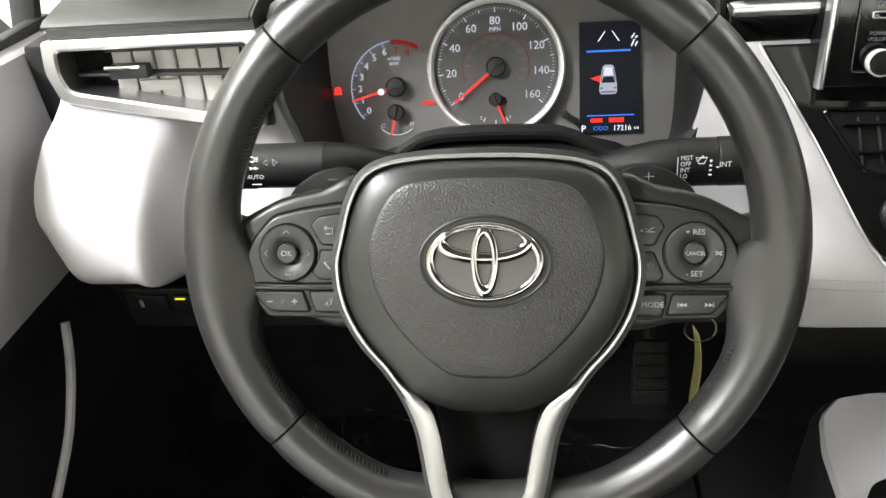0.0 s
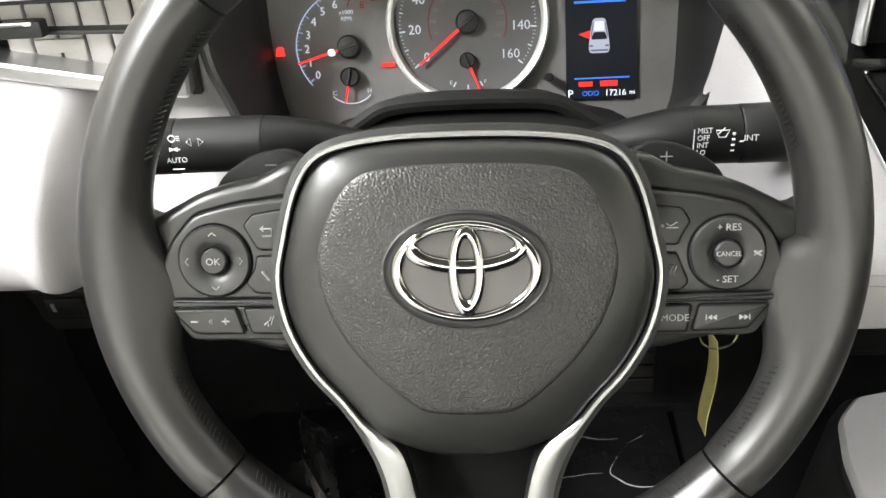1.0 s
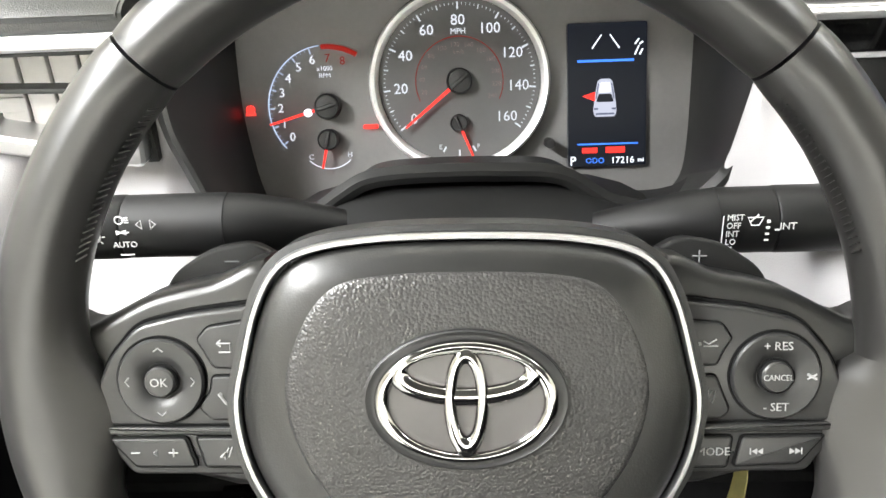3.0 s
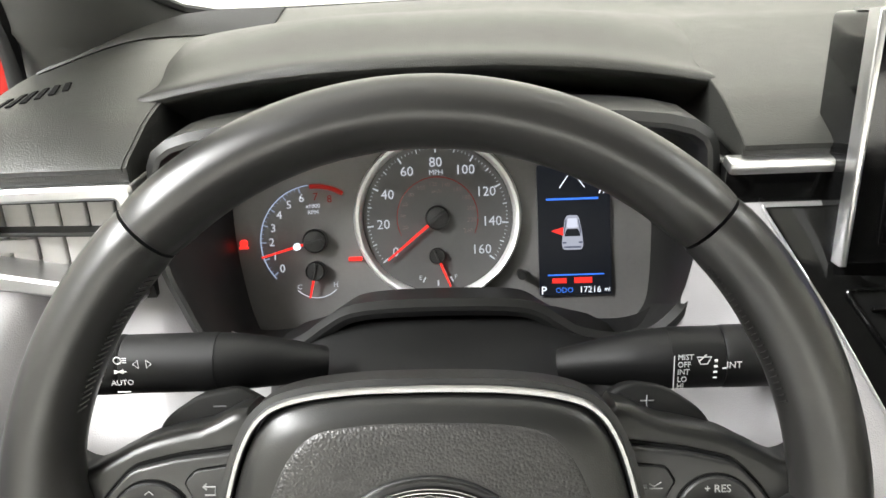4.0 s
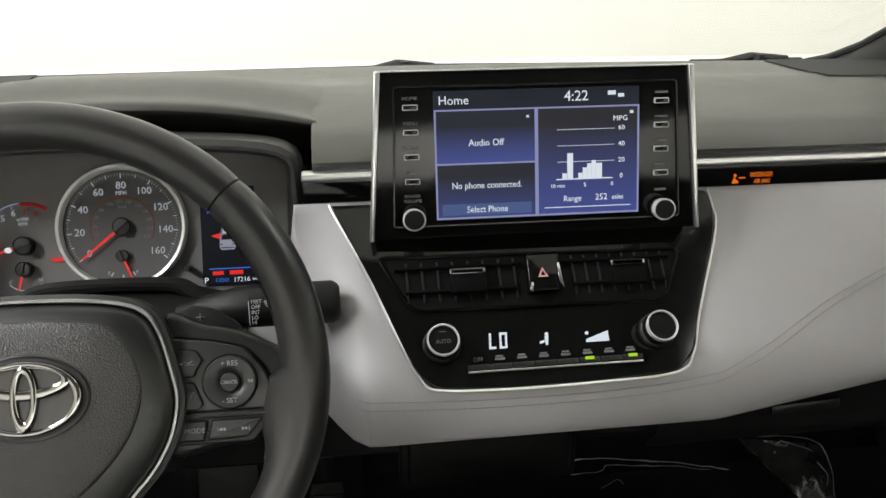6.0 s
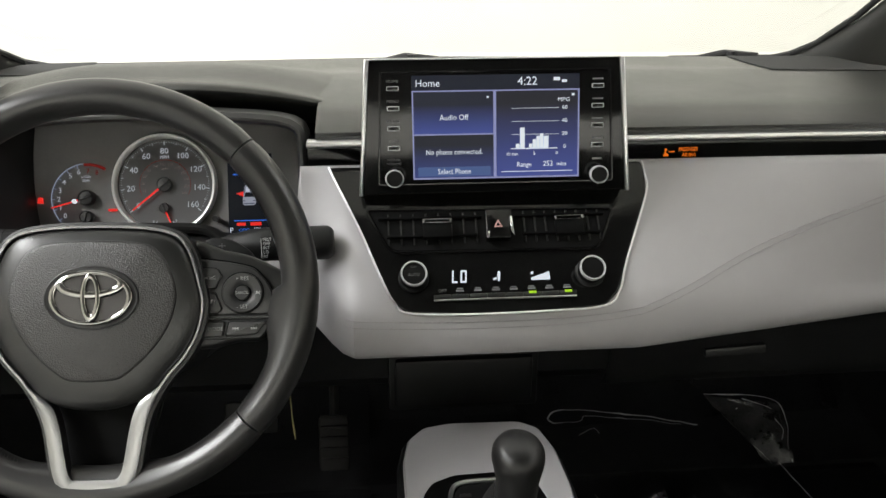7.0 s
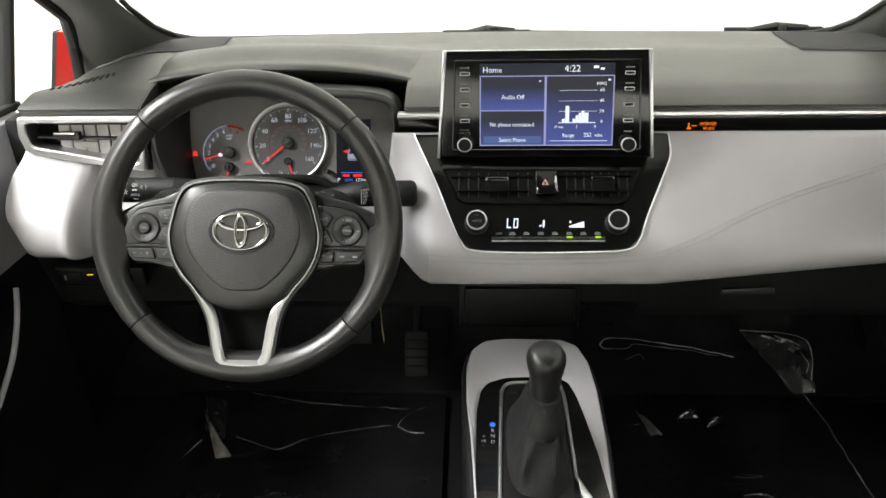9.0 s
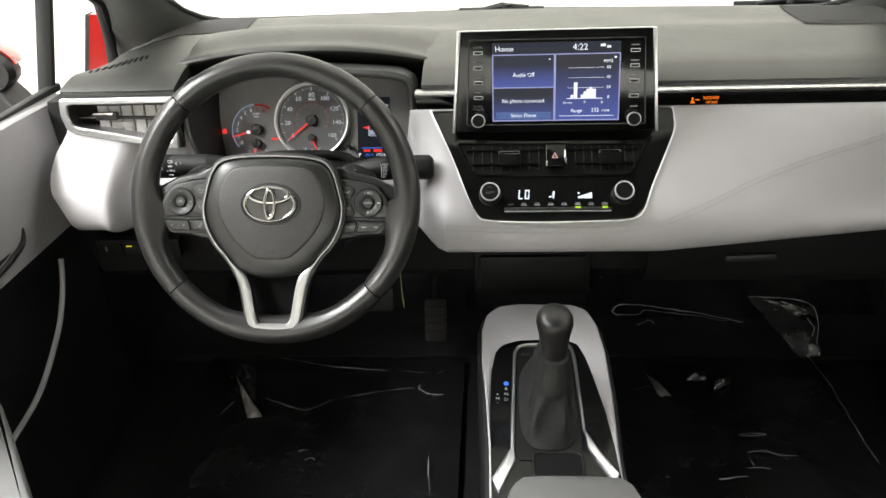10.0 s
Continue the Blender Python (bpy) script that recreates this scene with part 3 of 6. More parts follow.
def on_face(p, s):
    q = Vector((-0.0045 + (p.x + 0.0045) * (s + (0.03 if p.x > 0 else -0.015)), 0, 0.905 + (p.z - 0.905) * s - 0.042 * (1 - smoothstep(0.87, 0.93, p.z))))
    q.y = co.y - (cn.z * (q.z - co.z)) / cn.y
    return q


mid3 = [LM @ Vector((x, y, -0.006)) for x, y in inset(LIP, 0.006)]
face3 = [on_face(p, 0.93) for p in mid3]
bm = bmesh.new()
bridge(bm, [far3, out3, lip3, [LM @ Vector((x, y, 0.0)) for x, y in inset(LIP, 0.003)], mid3, face3])
part("housing", bm, M_HOUSE, cluster, "black grained surround")
bm = bmesh.new()
bm.faces.new([bm.verts.new(p) for p in face3])
part("face", bm, M_DIAL, cluster, smooth=False)


def cpart(name, bm, material, parent=cluster, label=""):
    return part(name, moved(bm, CM), material, parent, label)


def ticks(cx, cy, r0, r1, a0, a1, n, w, z, bm=None):
    bm = bm or bmesh.new()
    for i in range(n):
        a = radians(a0 + (a1 - a0) * i / (n - 1))
        d, s = Vector((math.cos(a), math.sin(a), 0)), Vector((-math.sin(a), math.cos(a), 0)) * w / 2
        c = Vector((cx, cy, z))
        bm.faces.new([bm.verts.new(c + d * r + k * s) for r, k in ((r0, -1), (r1, -1), (r1, 1), (r0, 1))])
    return bm


def needle(cx, cy, r0, r1, ang, w, z, bm=None):
    bm = bm or bmesh.new()
    a = radians(ang)
    d, s = Vector((math.cos(a), math.sin(a), 0)), Vector((-math.sin(a), math.cos(a), 0))
    c = Vector((cx, cy, z))
    bot = [c + d * r0 - s * w / 2, c + d * r1 - s * w / 3, c + d * r1 + s * w / 3, c + d * r0 + s * w / 2]
    bridge(bm, [bot, [p + Vector((0, 0, 0.0012)) for p in bot]], True, True, True)
    return bm


Z0 = -0.010


def hub_bar(cx, cy, r, ang, z, parent):
    """The ridge across a gauge hub, in line with its needle."""
    a = radians(ang)
    d, q = Vector((math.cos(a), math.sin(a))) * r, Vector((-math.sin(a), math.cos(a))) * r * 0.17
    c = Vector((cx, cy))
    cpart("hub_ridge", prism([tuple(p) for p in (c - d - q, c + d - q, c + d + q, c - d + q)], z, z + 0.0016, 0.0005), M_BLACK, parent)
    cpart("hub_edge", lathe([(r * 1.06, z - 0.001), (r * 1.10, z + 0.0002), (r * 1.02, z + 0.0008), (r * 0.96, z + 0.0002)], 28, cx=cx, cy=cy, cap0=False, cap1=False), M_SPOKE, parent)


SC = (0.0, 0.0075)
speedo = part("speedometer", moved(lathe([(0.053, Z0 - 0.004), (0.053, Z0 + 0.002)], 64, cx=SC[0], cy=SC[1]), CM), M_SPEED, cluster, "round speedometer in miles per hour")
cpart("ring", lathe([(0.0585, Z0 - 0.002), (0.0588, Z0 + 0.006), (0.0572, Z0 + 0.010), (0.0550, Z0 + 0.0090), (0.0535, Z0 + 0.004), (0.0530, Z0 + 0.0)], 72, cx=SC[0], cy=SC[1], cap0=False, cap1=False), M_RING, speedo, "bright silver ring")
bm = ticks(*SC, 0.0455, 0.0500, 218, -38, 9, 0.0011, Z0 + 0.0024)
ticks(*SC, 0.0468, 0.0498, 218, -38, 17, 0.0008, Z0 + 0.0024, bm)
ticks(*SC, 0.0482, 0.0496, 218, -38, 81, 0.0004, Z0 + 0.0024, bm)
cpart("scale", bm, G_DIALW, speedo)
for i in range(9):
    a = radians(218 - 32 * i)
    cpart("number", words(str(20 * i), 0.0095, SC[0] + 0.0385 * math.cos(a), SC[1] + 0.0385 * math.sin(a), Z0 + 0.0024), G_DIALW, speedo)
cpart("unit", words("MPH", 0.0050, SC[0], SC[1] + 0.0315, Z0 + 0.0024), G_DIALW, speedo)
for i in range(1, 13):
    a = radians(216 - 20.8 * (i - 0.2))
    cpart("inner_number", words(str(20 * i), 0.0042, SC[0] + 0.0245 * math.cos(a), SC[1] + 0.0225 * math.sin(a) + 0.001, Z0 + 0.0024), G_DIALD, speedo)
cpart("unit", words("km/h", 0.0036, SC[0], SC[1] + 0.0185, Z0 + 0.0024), G_DIALD, speedo)
bm = tube([(x, y, Z0 + 0.0022) for x, y in circle(*SC, 0.0285, 40, a0=205, a1=-25)], 0.00025, n=4)
cpart("inner_arc", bm, G_REDD, speedo)
cpart("needle", needle(*SC, 0.007, 0.046, 219, 0.0022, Z0 + 0.006), G_RED, speedo, "red needle at zero")
cpart("hub", lathe([(0.0085, Z0 + 0.002), (0.0085, Z0 + 0.007), (0.0074, Z0 + 0.0085), (0.003, Z0 + 0.0092)], 28, cx=SC[0], cy=SC[1]), M_BLACK, speedo, "black domed hub")
hub_bar(*SC, 0.0074, 219, Z0 + 0.0088, speedo)
FC = (-0.001, -0.0195)
fuel = cpart("fuel_gauge", lathe([(0.0058, Z0 + 0.001), (0.0058, Z0 + 0.006), (0.005, Z0 + 0.0072)], 24, cx=FC[0], cy=FC[1]), M_BLACK, cluster, "small fuel gauge with a red needle")
cpart("needle", needle(*FC, 0.004, 0.0235, -68, 0.0018, Z0 + 0.005), G_RED, fuel)
bm = ticks(*FC, 0.0175, 0.0215, 240, 300, 3, 0.0012, Z0 + 0.0026)
words("E", 0.0042, FC[0] - 0.0125, FC[1] - 0.0155, Z0 + 0.0026, bm)
words("F", 0.0042, FC[0] + 0.0125, FC[1] - 0.0155, Z0 + 0.0026, bm)
cpart("scale", bm, G_DIALW, fuel)
hub_bar(*FC, 0.0050, 292, Z0 + 0.0072, fuel)
TC = (-0.087, -0.0060)
tach = cpart("tachometer", lathe([(0.0085, Z0 - 0.002), (0.0085, Z0 + 0.007), (0.0074, Z0 + 0.0085), (0.003, Z0 + 0.0092)], 28, cx=TC[0], cy=TC[1]), M_BLACK, cluster, "rev counter with a red needle near one")
bm = tube([(x, y, Z0 + 0.001) for x, y in circle(*TC, 0.0395, 40, a0=222, a1=96)], 0.00045, n=4)
ticks(*TC, 0.0355, 0.040, 218, 106, 7, 0.001, Z0 + 0.0012, bm)
ticks(*TC, 0.0375, 0.040, 218, 106, 25, 0.0005, Z0 + 0.0012, bm)
cpart("scale", bm, G_DIALB, tach)
for i in range(7):
    a = radians(218 - 18.6 * i)
    cpart("number", words(str(i), 0.0082, TC[0] + 0.0315 * math.cos(a), TC[1] + 0.0315 * math.sin(a), Z0 + 0.0012), G_DIALW, tach)
cpart("unit", words("x1000", 0.0042, TC[0] - 0.001, TC[1] + 0.0245, Z0 + 0.0012), G_DIALW, tach)
cpart("unit", words("RPM", 0.0042, TC[0] - 0.001, TC[1] + 0.0200, Z0 + 0.0012), G_DIALW, tach)
bm = tube([(x, y, Z0 + 0.001) for x, y in circle(*TC, 0.0385, 12, a0=94, a1=58)], 0.0016, n=4)
for i in (7, 8):
    a = radians(218 - 18.6 * i)
    words(str(i), 0.0075, TC[0] + 0.031 * math.cos(a), TC[1] + 0.031 * math.sin(a), Z0 + 0.0012, bm)
cpart("red_zone", bm, G_REDD, tach)
cpart("needle", needle(*TC, 0.007, 0.0395, 195.6, 0.0020, Z0 + 0.006), G_RED, tach)
cpart("needle_root", lathe([(0.0026, Z0 + 0.005), (0.0026, Z0 + 0.0085), (0.0018, Z0 + 0.0092)], 16, cx=TC[0] - 0.0125, cy=TC[1] - 0.0036), G_WHITE, tach, "white lit needle root")
hub_bar(*TC, 0.0074, 195.6, Z0 + 0.0088, tach)
HC = (-0.0877, -0.0275)
temp = cpart("temperature_gauge", lathe([(0.0070, Z0 - 0.002), (0.0070, Z0 + 0.006), (0.006, Z0 + 0.0072)], 24, cx=HC[0], cy=HC[1]), M_BLACK, cluster, "small coolant gauge with a red needle")
cpart("needle", needle(*HC, 0.004, 0.0195, 257, 0.0018, Z0 + 0.005), G_RED, temp)
bm = tube([(x, y, Z0 + 0.001) for x, y in circle(*HC, 0.0195, 20, a0=225, a1=315)], 0.0004, n=4)
words("C", 0.0048, HC[0] - 0.0125, HC[1] - 0.0115, Z0 + 0.0012, bm)
words("H", 0.0048, HC[0] + 0.0135, HC[1] - 0.0105, Z0 + 0.0012, bm)
cpart("scale", bm, G_DIALW, temp)
hub_bar(*HC, 0.0060, 257, Z0 + 0.0072, temp)
bm = prism(circle(-0.139, -0.0065, 0.0030, 12), Z0 - 0.001, Z0 + 0.001)
prism(rect(-0.1422, -0.0105, -0.1358, -0.0085), Z0 - 0.001, Z0 + 0.001, bm=bm)
cpart("belt_warning_light", bm, G_RED, cluster, "red warning light")
cpart("brake_warning_light", prism(rounded(rect(-0.0645, -0.0215, -0.0545, -0.0185), 0.001), Z0 - 0.001, Z0 + 0.001), G_RED, cluster, "red warning light")
cpart("trip_knob", tube([(0.0575, -0.034, Z0), (0.0575, -0.034, Z0 + 0.016)], 0.0032, n=12), M_BLACK, cluster, "black reset stalk")
# multi information display
mfd = cpart("display", prism(rounded(rect(0.0705, -0.0505, 0.1212, 0.0412), 0.001), Z0 - 0.002, Z0 + 0.002), G_MFD, cluster, "dark colour display with a white car outline")
ZD = Z0 + 0.0024


def dpart(name, bm, material):
    return cpart(name, bm, material, mfd)


dpart("lane_mark", tube([(0.0860, 0.0250, ZD), (0.0920, 0.0335, ZD)], 0.0004, n=4), G_WHITE)
dpart("lane_mark", tube([(0.1035, 0.0250, ZD), (0.0975, 0.0335, ZD)], 0.0004, n=4), G_WHITE)
bm = bmesh.new()
for k in range(2):
    tube([(0.1135, 0.0205 + 0.0065 * k, ZD), (0.1160, 0.0260 + 0.0045 * k, ZD)], 0.0005, n=4, bm=bm)
    tube([(0.1165, 0.0205 + 0.0065 * k, ZD), (0.1185, 0.0240 + 0.0045 * k, ZD)], 0.0005, n=4, bm=bm)
dpart("lane_symbol", bm, G_WHITE)
dpart("blue_line", prism(rect(0.0765, 0.0165, 0.1130, 0.0180), ZD - 0.0004, ZD), G_BLUE)
dpart("blue_line", prism(rect(0.0765, -0.0367, 0.1160, -0.0357), ZD - 0.0004, ZD), G_BLUE)
body = rounded([(0.0868, -0.0150), (0.0880, -0.0185), (0.1008, -0.0185), (0.1020, -0.0150), (0.1010, -0.0060), (0.0992, 0.0040), (0.0976, 0.0058), (0.0912, 0.0058), (0.0896, 0.0040), (0.0878, -0.0060)], 0.002)
dpart("car_shape", prism(body, ZD - 0.0006, ZD), G_CAR)
dpart("car_roof", prism(rounded([(0.0906, -0.0030), (0.0912, 0.0036), (0.0976, 0.0036), (0.0982, -0.0030)], 0.001), ZD, ZD + 0.0003), G_CARL)
dpart("car_glass", prism(rounded([(0.0886, -0.0090), (0.0904, -0.0038), (0.0984, -0.0038), (0.1002, -0.0090)], 0.001), ZD, ZD + 0.0003), G_MFD)
for x0, x1 in ((0.0874, 0.0900), (0.0988, 0.1014)):
    dpart("car_lamp", prism(rect(x0, -0.0140, x1, -0.0128), ZD, ZD + 0.0003), G_CARD)
dpart("car_bumper", prism(rect(0.0884, -0.0172, 0.1004, -0.0160), ZD, ZD + 0.0003), G_CARD)
for x0, x1, t0, t1 in ((0.0882, 0.0890, 0.0898, 0.0905), (0.0998, 0.1006, 0.0983, 0.0990)):
    dpart("car_side_glass", prism([(x0, -0.0070), (x1, -0.0070), (t1, 0.0030), (t0, 0.0030)], ZD, ZD + 0.0003), G_CARD)
dpart("open_door_mark", prism([(0.0795, -0.0050), (0.0880, -0.0085), (0.0880, -0.0025)], ZD - 0.0004, ZD + 0.0004), G_RED)
dpart("red_bar", prism(rect(0.0795, -0.0420, 0.0895, -0.0385), ZD - 0.0004, ZD), G_RED)
dpart("red_bar", prism(rect(0.0950, -0.0422, 0.1075, -0.0382), ZD - 0.0004, ZD), G_RED)
dpart("gear_letter", words("P", 0.0082, 0.0735, -0.0472, ZD), G_WHITE)
dpart("distance_reading", words("17216", 0.0062, 0.1060, -0.0472, ZD, words("mi", 0.0042, 0.1180, -0.0472, ZD)), G_WHITE)
dpart("distance_label", words("ODO", 0.0052, 0.0880, -0.0472, ZD), G_BLUE)

# ---- steering wheel ----
WM = pose(-0.0029, 0.0321, 0.8755, 66.1, 1.15, 0.15) @ Matrix.Scale(1.014, 4)
wheel = thing("steering_wheel", "black leather three-spoke steering wheel with silver trim", "steering wheel", WM)
RR, RZ = 0.1672, -0.006


def rim_web(a):
    """How far the leather swells inwards, where the side spokes and the lower spoke run into the rim."""
    a %= 360
    side = min(abs(a - 188), abs(a - 352))
    return 0.95 * math.exp(-(side / 9.5) ** 2) + 0.42 * math.exp(-((a - 270) / 19) ** 4)


def rim_piece(a0, a1, n, swell=0.0):
    rings = []
    for i in range(n + 1):
        t = i / n
        a = radians(a0 + (a1 - a0) * t)
        edge = min(t, 1 - t) * n
        s = 1.0 - (0.05 if edge < 0.5 else 0.012 if edge < 1.5 else 0.0)
        s *= 1 + swell * math.sin(math.pi * t) ** 2
        ring = []
        for j in range(20):
            b = 2 * math.pi * j / 20
            cb, w = math.cos(b), rim_web(math.degrees(a))
            rr = RR + 0.0155 * s * (cb if cb > 0 else cb * (1 + w))
            ring.append((rr * math.cos(a), rr * math.sin(a), RZ + 0.0172 * s * math.sin(b) * (1 - 0.30 * w * max(0.0, -cb)) - 0.006 * w * max(0.0, -cb)))
        rings.append(ring)
    bm = bmesh.new()
    bridge(bm, rings, True, True, True)
    return bm


for a0, a1, n, sw in ((45.6, 134.4, 44, 0.0), (134.9, 222.1, 44, 0.05), (222.6, 317.4, 44, -0.02), (317.9, 405.1, 44, 0.05)):
    part("rim", rim_piece(a0, a1, n, sw), M_RIM, wheel, "smooth black leather rim")
for a0, a1, n in ((138, 163, 24), (196, 219, 22), (321, 344, 22), (377, 402, 24), (226, 246, 19), (294, 314, 19)):
    bm = bmesh.new()
    for i in range(n):
        a, b = radians(a0 + (a1 - a0) * i / n), radians(a0 + (a1 - a0) * (i + 0.62) / n)
        r0, r1 = RR - 0.0160, RR - 0.0148
        tube([(r0 * math.cos(a), r0 * math.sin(a), RZ + 0.004), (r1 * math.cos(b), r1 * math.sin(b), RZ + 0.0095)], 0.00042, n=4, bm=bm)
    part("rim_stitching", bm, M_RIM, wheel, "black thread along the inside of the rim")

CHR = [(0, 0.0553), (0.030, 0.0545), (0.0545, 0.051), (0.068, 0.044), (0.0765, 0.0295), (0.0825, 0.0075), (0.0858, -0.0115), (0.082, -0.0345), (0.0718, -0.0555), (0.059, -0.0725), (0.0485, -0.090), (0.0405, -0.110), (0.0345, -0.1440), (0.030, -0.1585), (0.022, -0.1670), (0, -0.1680)]


def widen(pts, k):
    """The upper part of an outline made broader by a share k."""
    return [(x * (1 + k * smoothstep(-0.085, -0.045, y)), y) for x, y in pts]


half = catmull(widen(CHR, 0.030), 5, False)
OUT = half + [(-x, y) for x, y in half[-2:0:-1]]


def trim_in(p):
    """The inner edge of the silver trim, which widens into the lower spoke."""
    x, y = p
    return 0.0030 + 0.0088 * smoothstep(-0.078, -0.102, y) + (0.0015 * smoothstep(-0.15, -0.165, y))


INN = []
for i, p in enumerate(OUT):
    a, b = Vector(OUT[i - 1]), Vector(OUT[(i + 1) % len(OUT)])
    t = (b - a).normalized()
    nrm = Vector((t.y, -t.x))
    if nrm.dot(Vector((0, -0.04)) - Vector(p)) < 0:
        nrm = -nrm
    INN.append(tuple(Vector(p) + nrm * trim_in(p)))
bm = bmesh.new()
zt = [0.0085 + 0.0005 * smoothstep(-0.06, -0.16, y) for x, y in OUT]
bridge(bm, [[(x, y, z - 0.014) for (x, y), z in zip(OUT, zt)], [(x, y, z - 0.0012) for (x, y), z in zip(OUT, zt)], [(x + (u - x) * 0.25, y + (v - y) * 0.25, z) for (x, y), (u, v), z in zip(OUT, INN, zt)], [(x + (u - x) * 0.75, y + (v - y) * 0.75, z) for (x, y), (u, v), z in zip(OUT, INN, zt)], [(u, v, z - 0.0012) for (u, v), z in zip(INN, zt)], [(u, v, z - 0.014) for (u, v), z in zip(INN, zt)]])
part("silver_trim", bm, M_TRIM, wheel, "satin silver trim round the airbag")
dark = inset(OUT, -0.0028)
bm = bmesh.new()
bridge(bm, [[(x, y, z - 0.022) for (x, y), z in zip(dark, zt)], [(x, y, z - 0.0035) for (x, y), z in zip(dark, zt)], [(x, y, z - 0.003) for (x, y), z in zip(OUT, zt)]], True, False, False)
part("trim_backing", bm, M_BLACK, wheel)
# plate between the arms of the lower spoke
part("lower_spoke", prism([(-0.050, -0.080), (0.050, -0.080), (0.031, -0.150), (0.020, -0.166), (-0.020, -0.166), (-0.031, -0.150)], -0.034, -0.024, 0.003), M_SHADOW, wheel)


def polar(pts, n, c):
    """Resample a star-shaped outline at even angles about c."""
    out, k = [], len(pts)
    for j in range(n):
        a = 2 * math.pi * j / n
        d = Vector((math.cos(a), math.sin(a)))
        best = 0.0
        for i in range(k):
            p, q = Vector(pts[i - 1]) - Vector(c), Vector(pts[i]) - Vector(c)
            e = q - p
            den = d.x * e.y - d.y * e.x
            if abs(den) < 1e-12:
                continue
            r = (p.x * e.y - p.y * e.x) / den
            s = (p.x * d.y - p.y * d.x) / den
            if r > 0 and -1e-6 <= s <= 1 + 1e-6:
                best = max(best, r)
        out.append((c[0] + d.x * best, c[1] + d.y * best))
    return out


AC = (0.0, -0.015)
cover = catmull([(0.0, 0.0520), (0.030, 0.0512), (0.0530, 0.0478), (0.0652, 0.0412), (0.0733, 0.0280), (0.0793, 0.0070), (0.0826, -0.0115), (0.0788, -0.0338), (0.0688, -0.0543), (0.0563, -0.0710), (0.0455, -0.0855), (0.0400, -0.0890), (0.0215, -0.0960), (0.0, -0.0982), (-0.0215, -0.0960), (-0.0400, -0.0890), (-0.0455, -0.0855), (-0.0563, -0.0710), (-0.0688, -0.0543), (-0.0788, -0.0338), (-0.0826, -0.0115), (-0.0793, 0.0070), (-0.0733, 0.0280), (-0.0652, 0.0412), (-0.0530, 0.0478), (-0.030, 0.0512)], 4)
pad = catmull([(0.0, 0.0415), (0.028, 0.0405), (0.046, 0.0355), (0.0575, 0.0185), (0.0628, -0.0045), (0.0562, -0.0305), (0.0405, -0.0540), (0.0240, -0.0700), (0.0120, -0.0735), (-0.0120, -0.0735), (-0.0240, -0.0700), (-0.0405, -0.0540), (-0.0562, -0.0305), (-0.0628, -0.0045), (-0.0575, 0.0185), (-0.046, 0.0355), (-0.028, 0.0405)], 5)
NP = 120
CO, PO = polar(widen(cover, 0.031), NP, AC), polar(widen(pad, 0.065), NP, AC)


def mixr(a, b, t, z):
    return [(p[0] + (q[0] - p[0]) * t, p[1] + (q[1] - p[1]) * t, z) for p, q in zip(a, b)]


bm = bmesh.new()
bridge(bm, [mixr(CO, PO, 0, -0.004), mixr(CO, PO, 0, 0.0045), mixr(CO, PO, 0.05, 0.0070), mixr(CO, PO, 0.14, 0.0088), mixr(CO, PO, 0.35, 0.0108), mixr(CO, PO, 0.65, 0.0124), mixr(CO, PO, 0.95, 0.0134), mixr(CO, PO, 1.06, 0.0136)])
airbag = part("airbag_cover", bm, M_PADS, wheel, "smooth dark grey border of the airbag")
bm = bmesh.new()
bridge(bm, [mixr(PO, [AC] * NP, s, z) for s, z in ((-0.01, 0.0125), (0.0, 0.0137), (0.015, 0.0144), (0.04, 0.0148), (0.12, 0.0154), (0.3, 0.0164), (0.5, 0.0172), (0.7, 0.0178), (0.9, 0.0181), (0.985, 0.0182))], True, False, True)
part("grained_panel", bm, M_PAD, airbag, "raised pebble-grained panel")
part("airbag_mark", prism(rounded(rect(-0.006, -0.0925, 0.010, -0.0905), 0.0008), 0.006, 0.0094, 0.0003), M_BLACK, airbag, "faint embossed mark")
bm = tube([(-0.004, -0.0625, 0.0156), (-0.004, -0.0655, 0.0156)], 0.0003, n=4)
tube([(-0.0025, -0.0650, 0.0156), (0.0030, -0.0650, 0.0156), (0.0035, -0.0630, 0.0156)], 0.0003, n=4, bm=bm)
part("airbag_mark", bm, M_BLACK, airbag, "faint embossed mark")

# badge of three ovals
BC = (0.0, -0.0050)
badge = part("badge", lathe([(0.0376, 0.0140), (0.0374, 0.0184), (0.0366, 0.0187), (0.0350, 0.0178), (0.0340, 0.0178), (0.002, 0.0180)], 64), M_BLACK, airbag, "chrome badge of three ovals")
badge.matrix_basis = Matrix.Translation((BC[0], BC[1], 0)) @ Matrix.Diagonal((1, 0.705, 1, 1))
badge.data.transform(badge.matrix_basis)
badge.matrix_basis = Matrix()
part("plate", prism(circle(BC[0], BC[1], 0.0296, 56, 0.0196), 0.0180, 0.0194), M_PLATE, badge, "grey inner plate")


def oval(cx, cy, rx, ry, ix, iy, z, dy=0.0, thick=0.0022):
    """A domed oval ring whose opening may sit off centre."""
    n = 72
    o, i_ = circle(cx, cy, rx, n, ry), circle(cx, cy + dy, ix, n, iy)
    bm = bmesh.new()
    rings = [[(x, y, z - thick) for x, y in o]]
    for j in range(11):
        a = math.pi * j / 10
        s = 0.5 - 0.5 * math.cos(a)
        rings.append([(x + (u - x) * s, y + (v - y) * s, z + thick * math.sin(a) ** 0.6) for (x, y), (u, v) in zip(o, i_)])
    rings.append([(x, y, z - thick) for x, y in i_])
    bridge(bm, rings)
    return bm


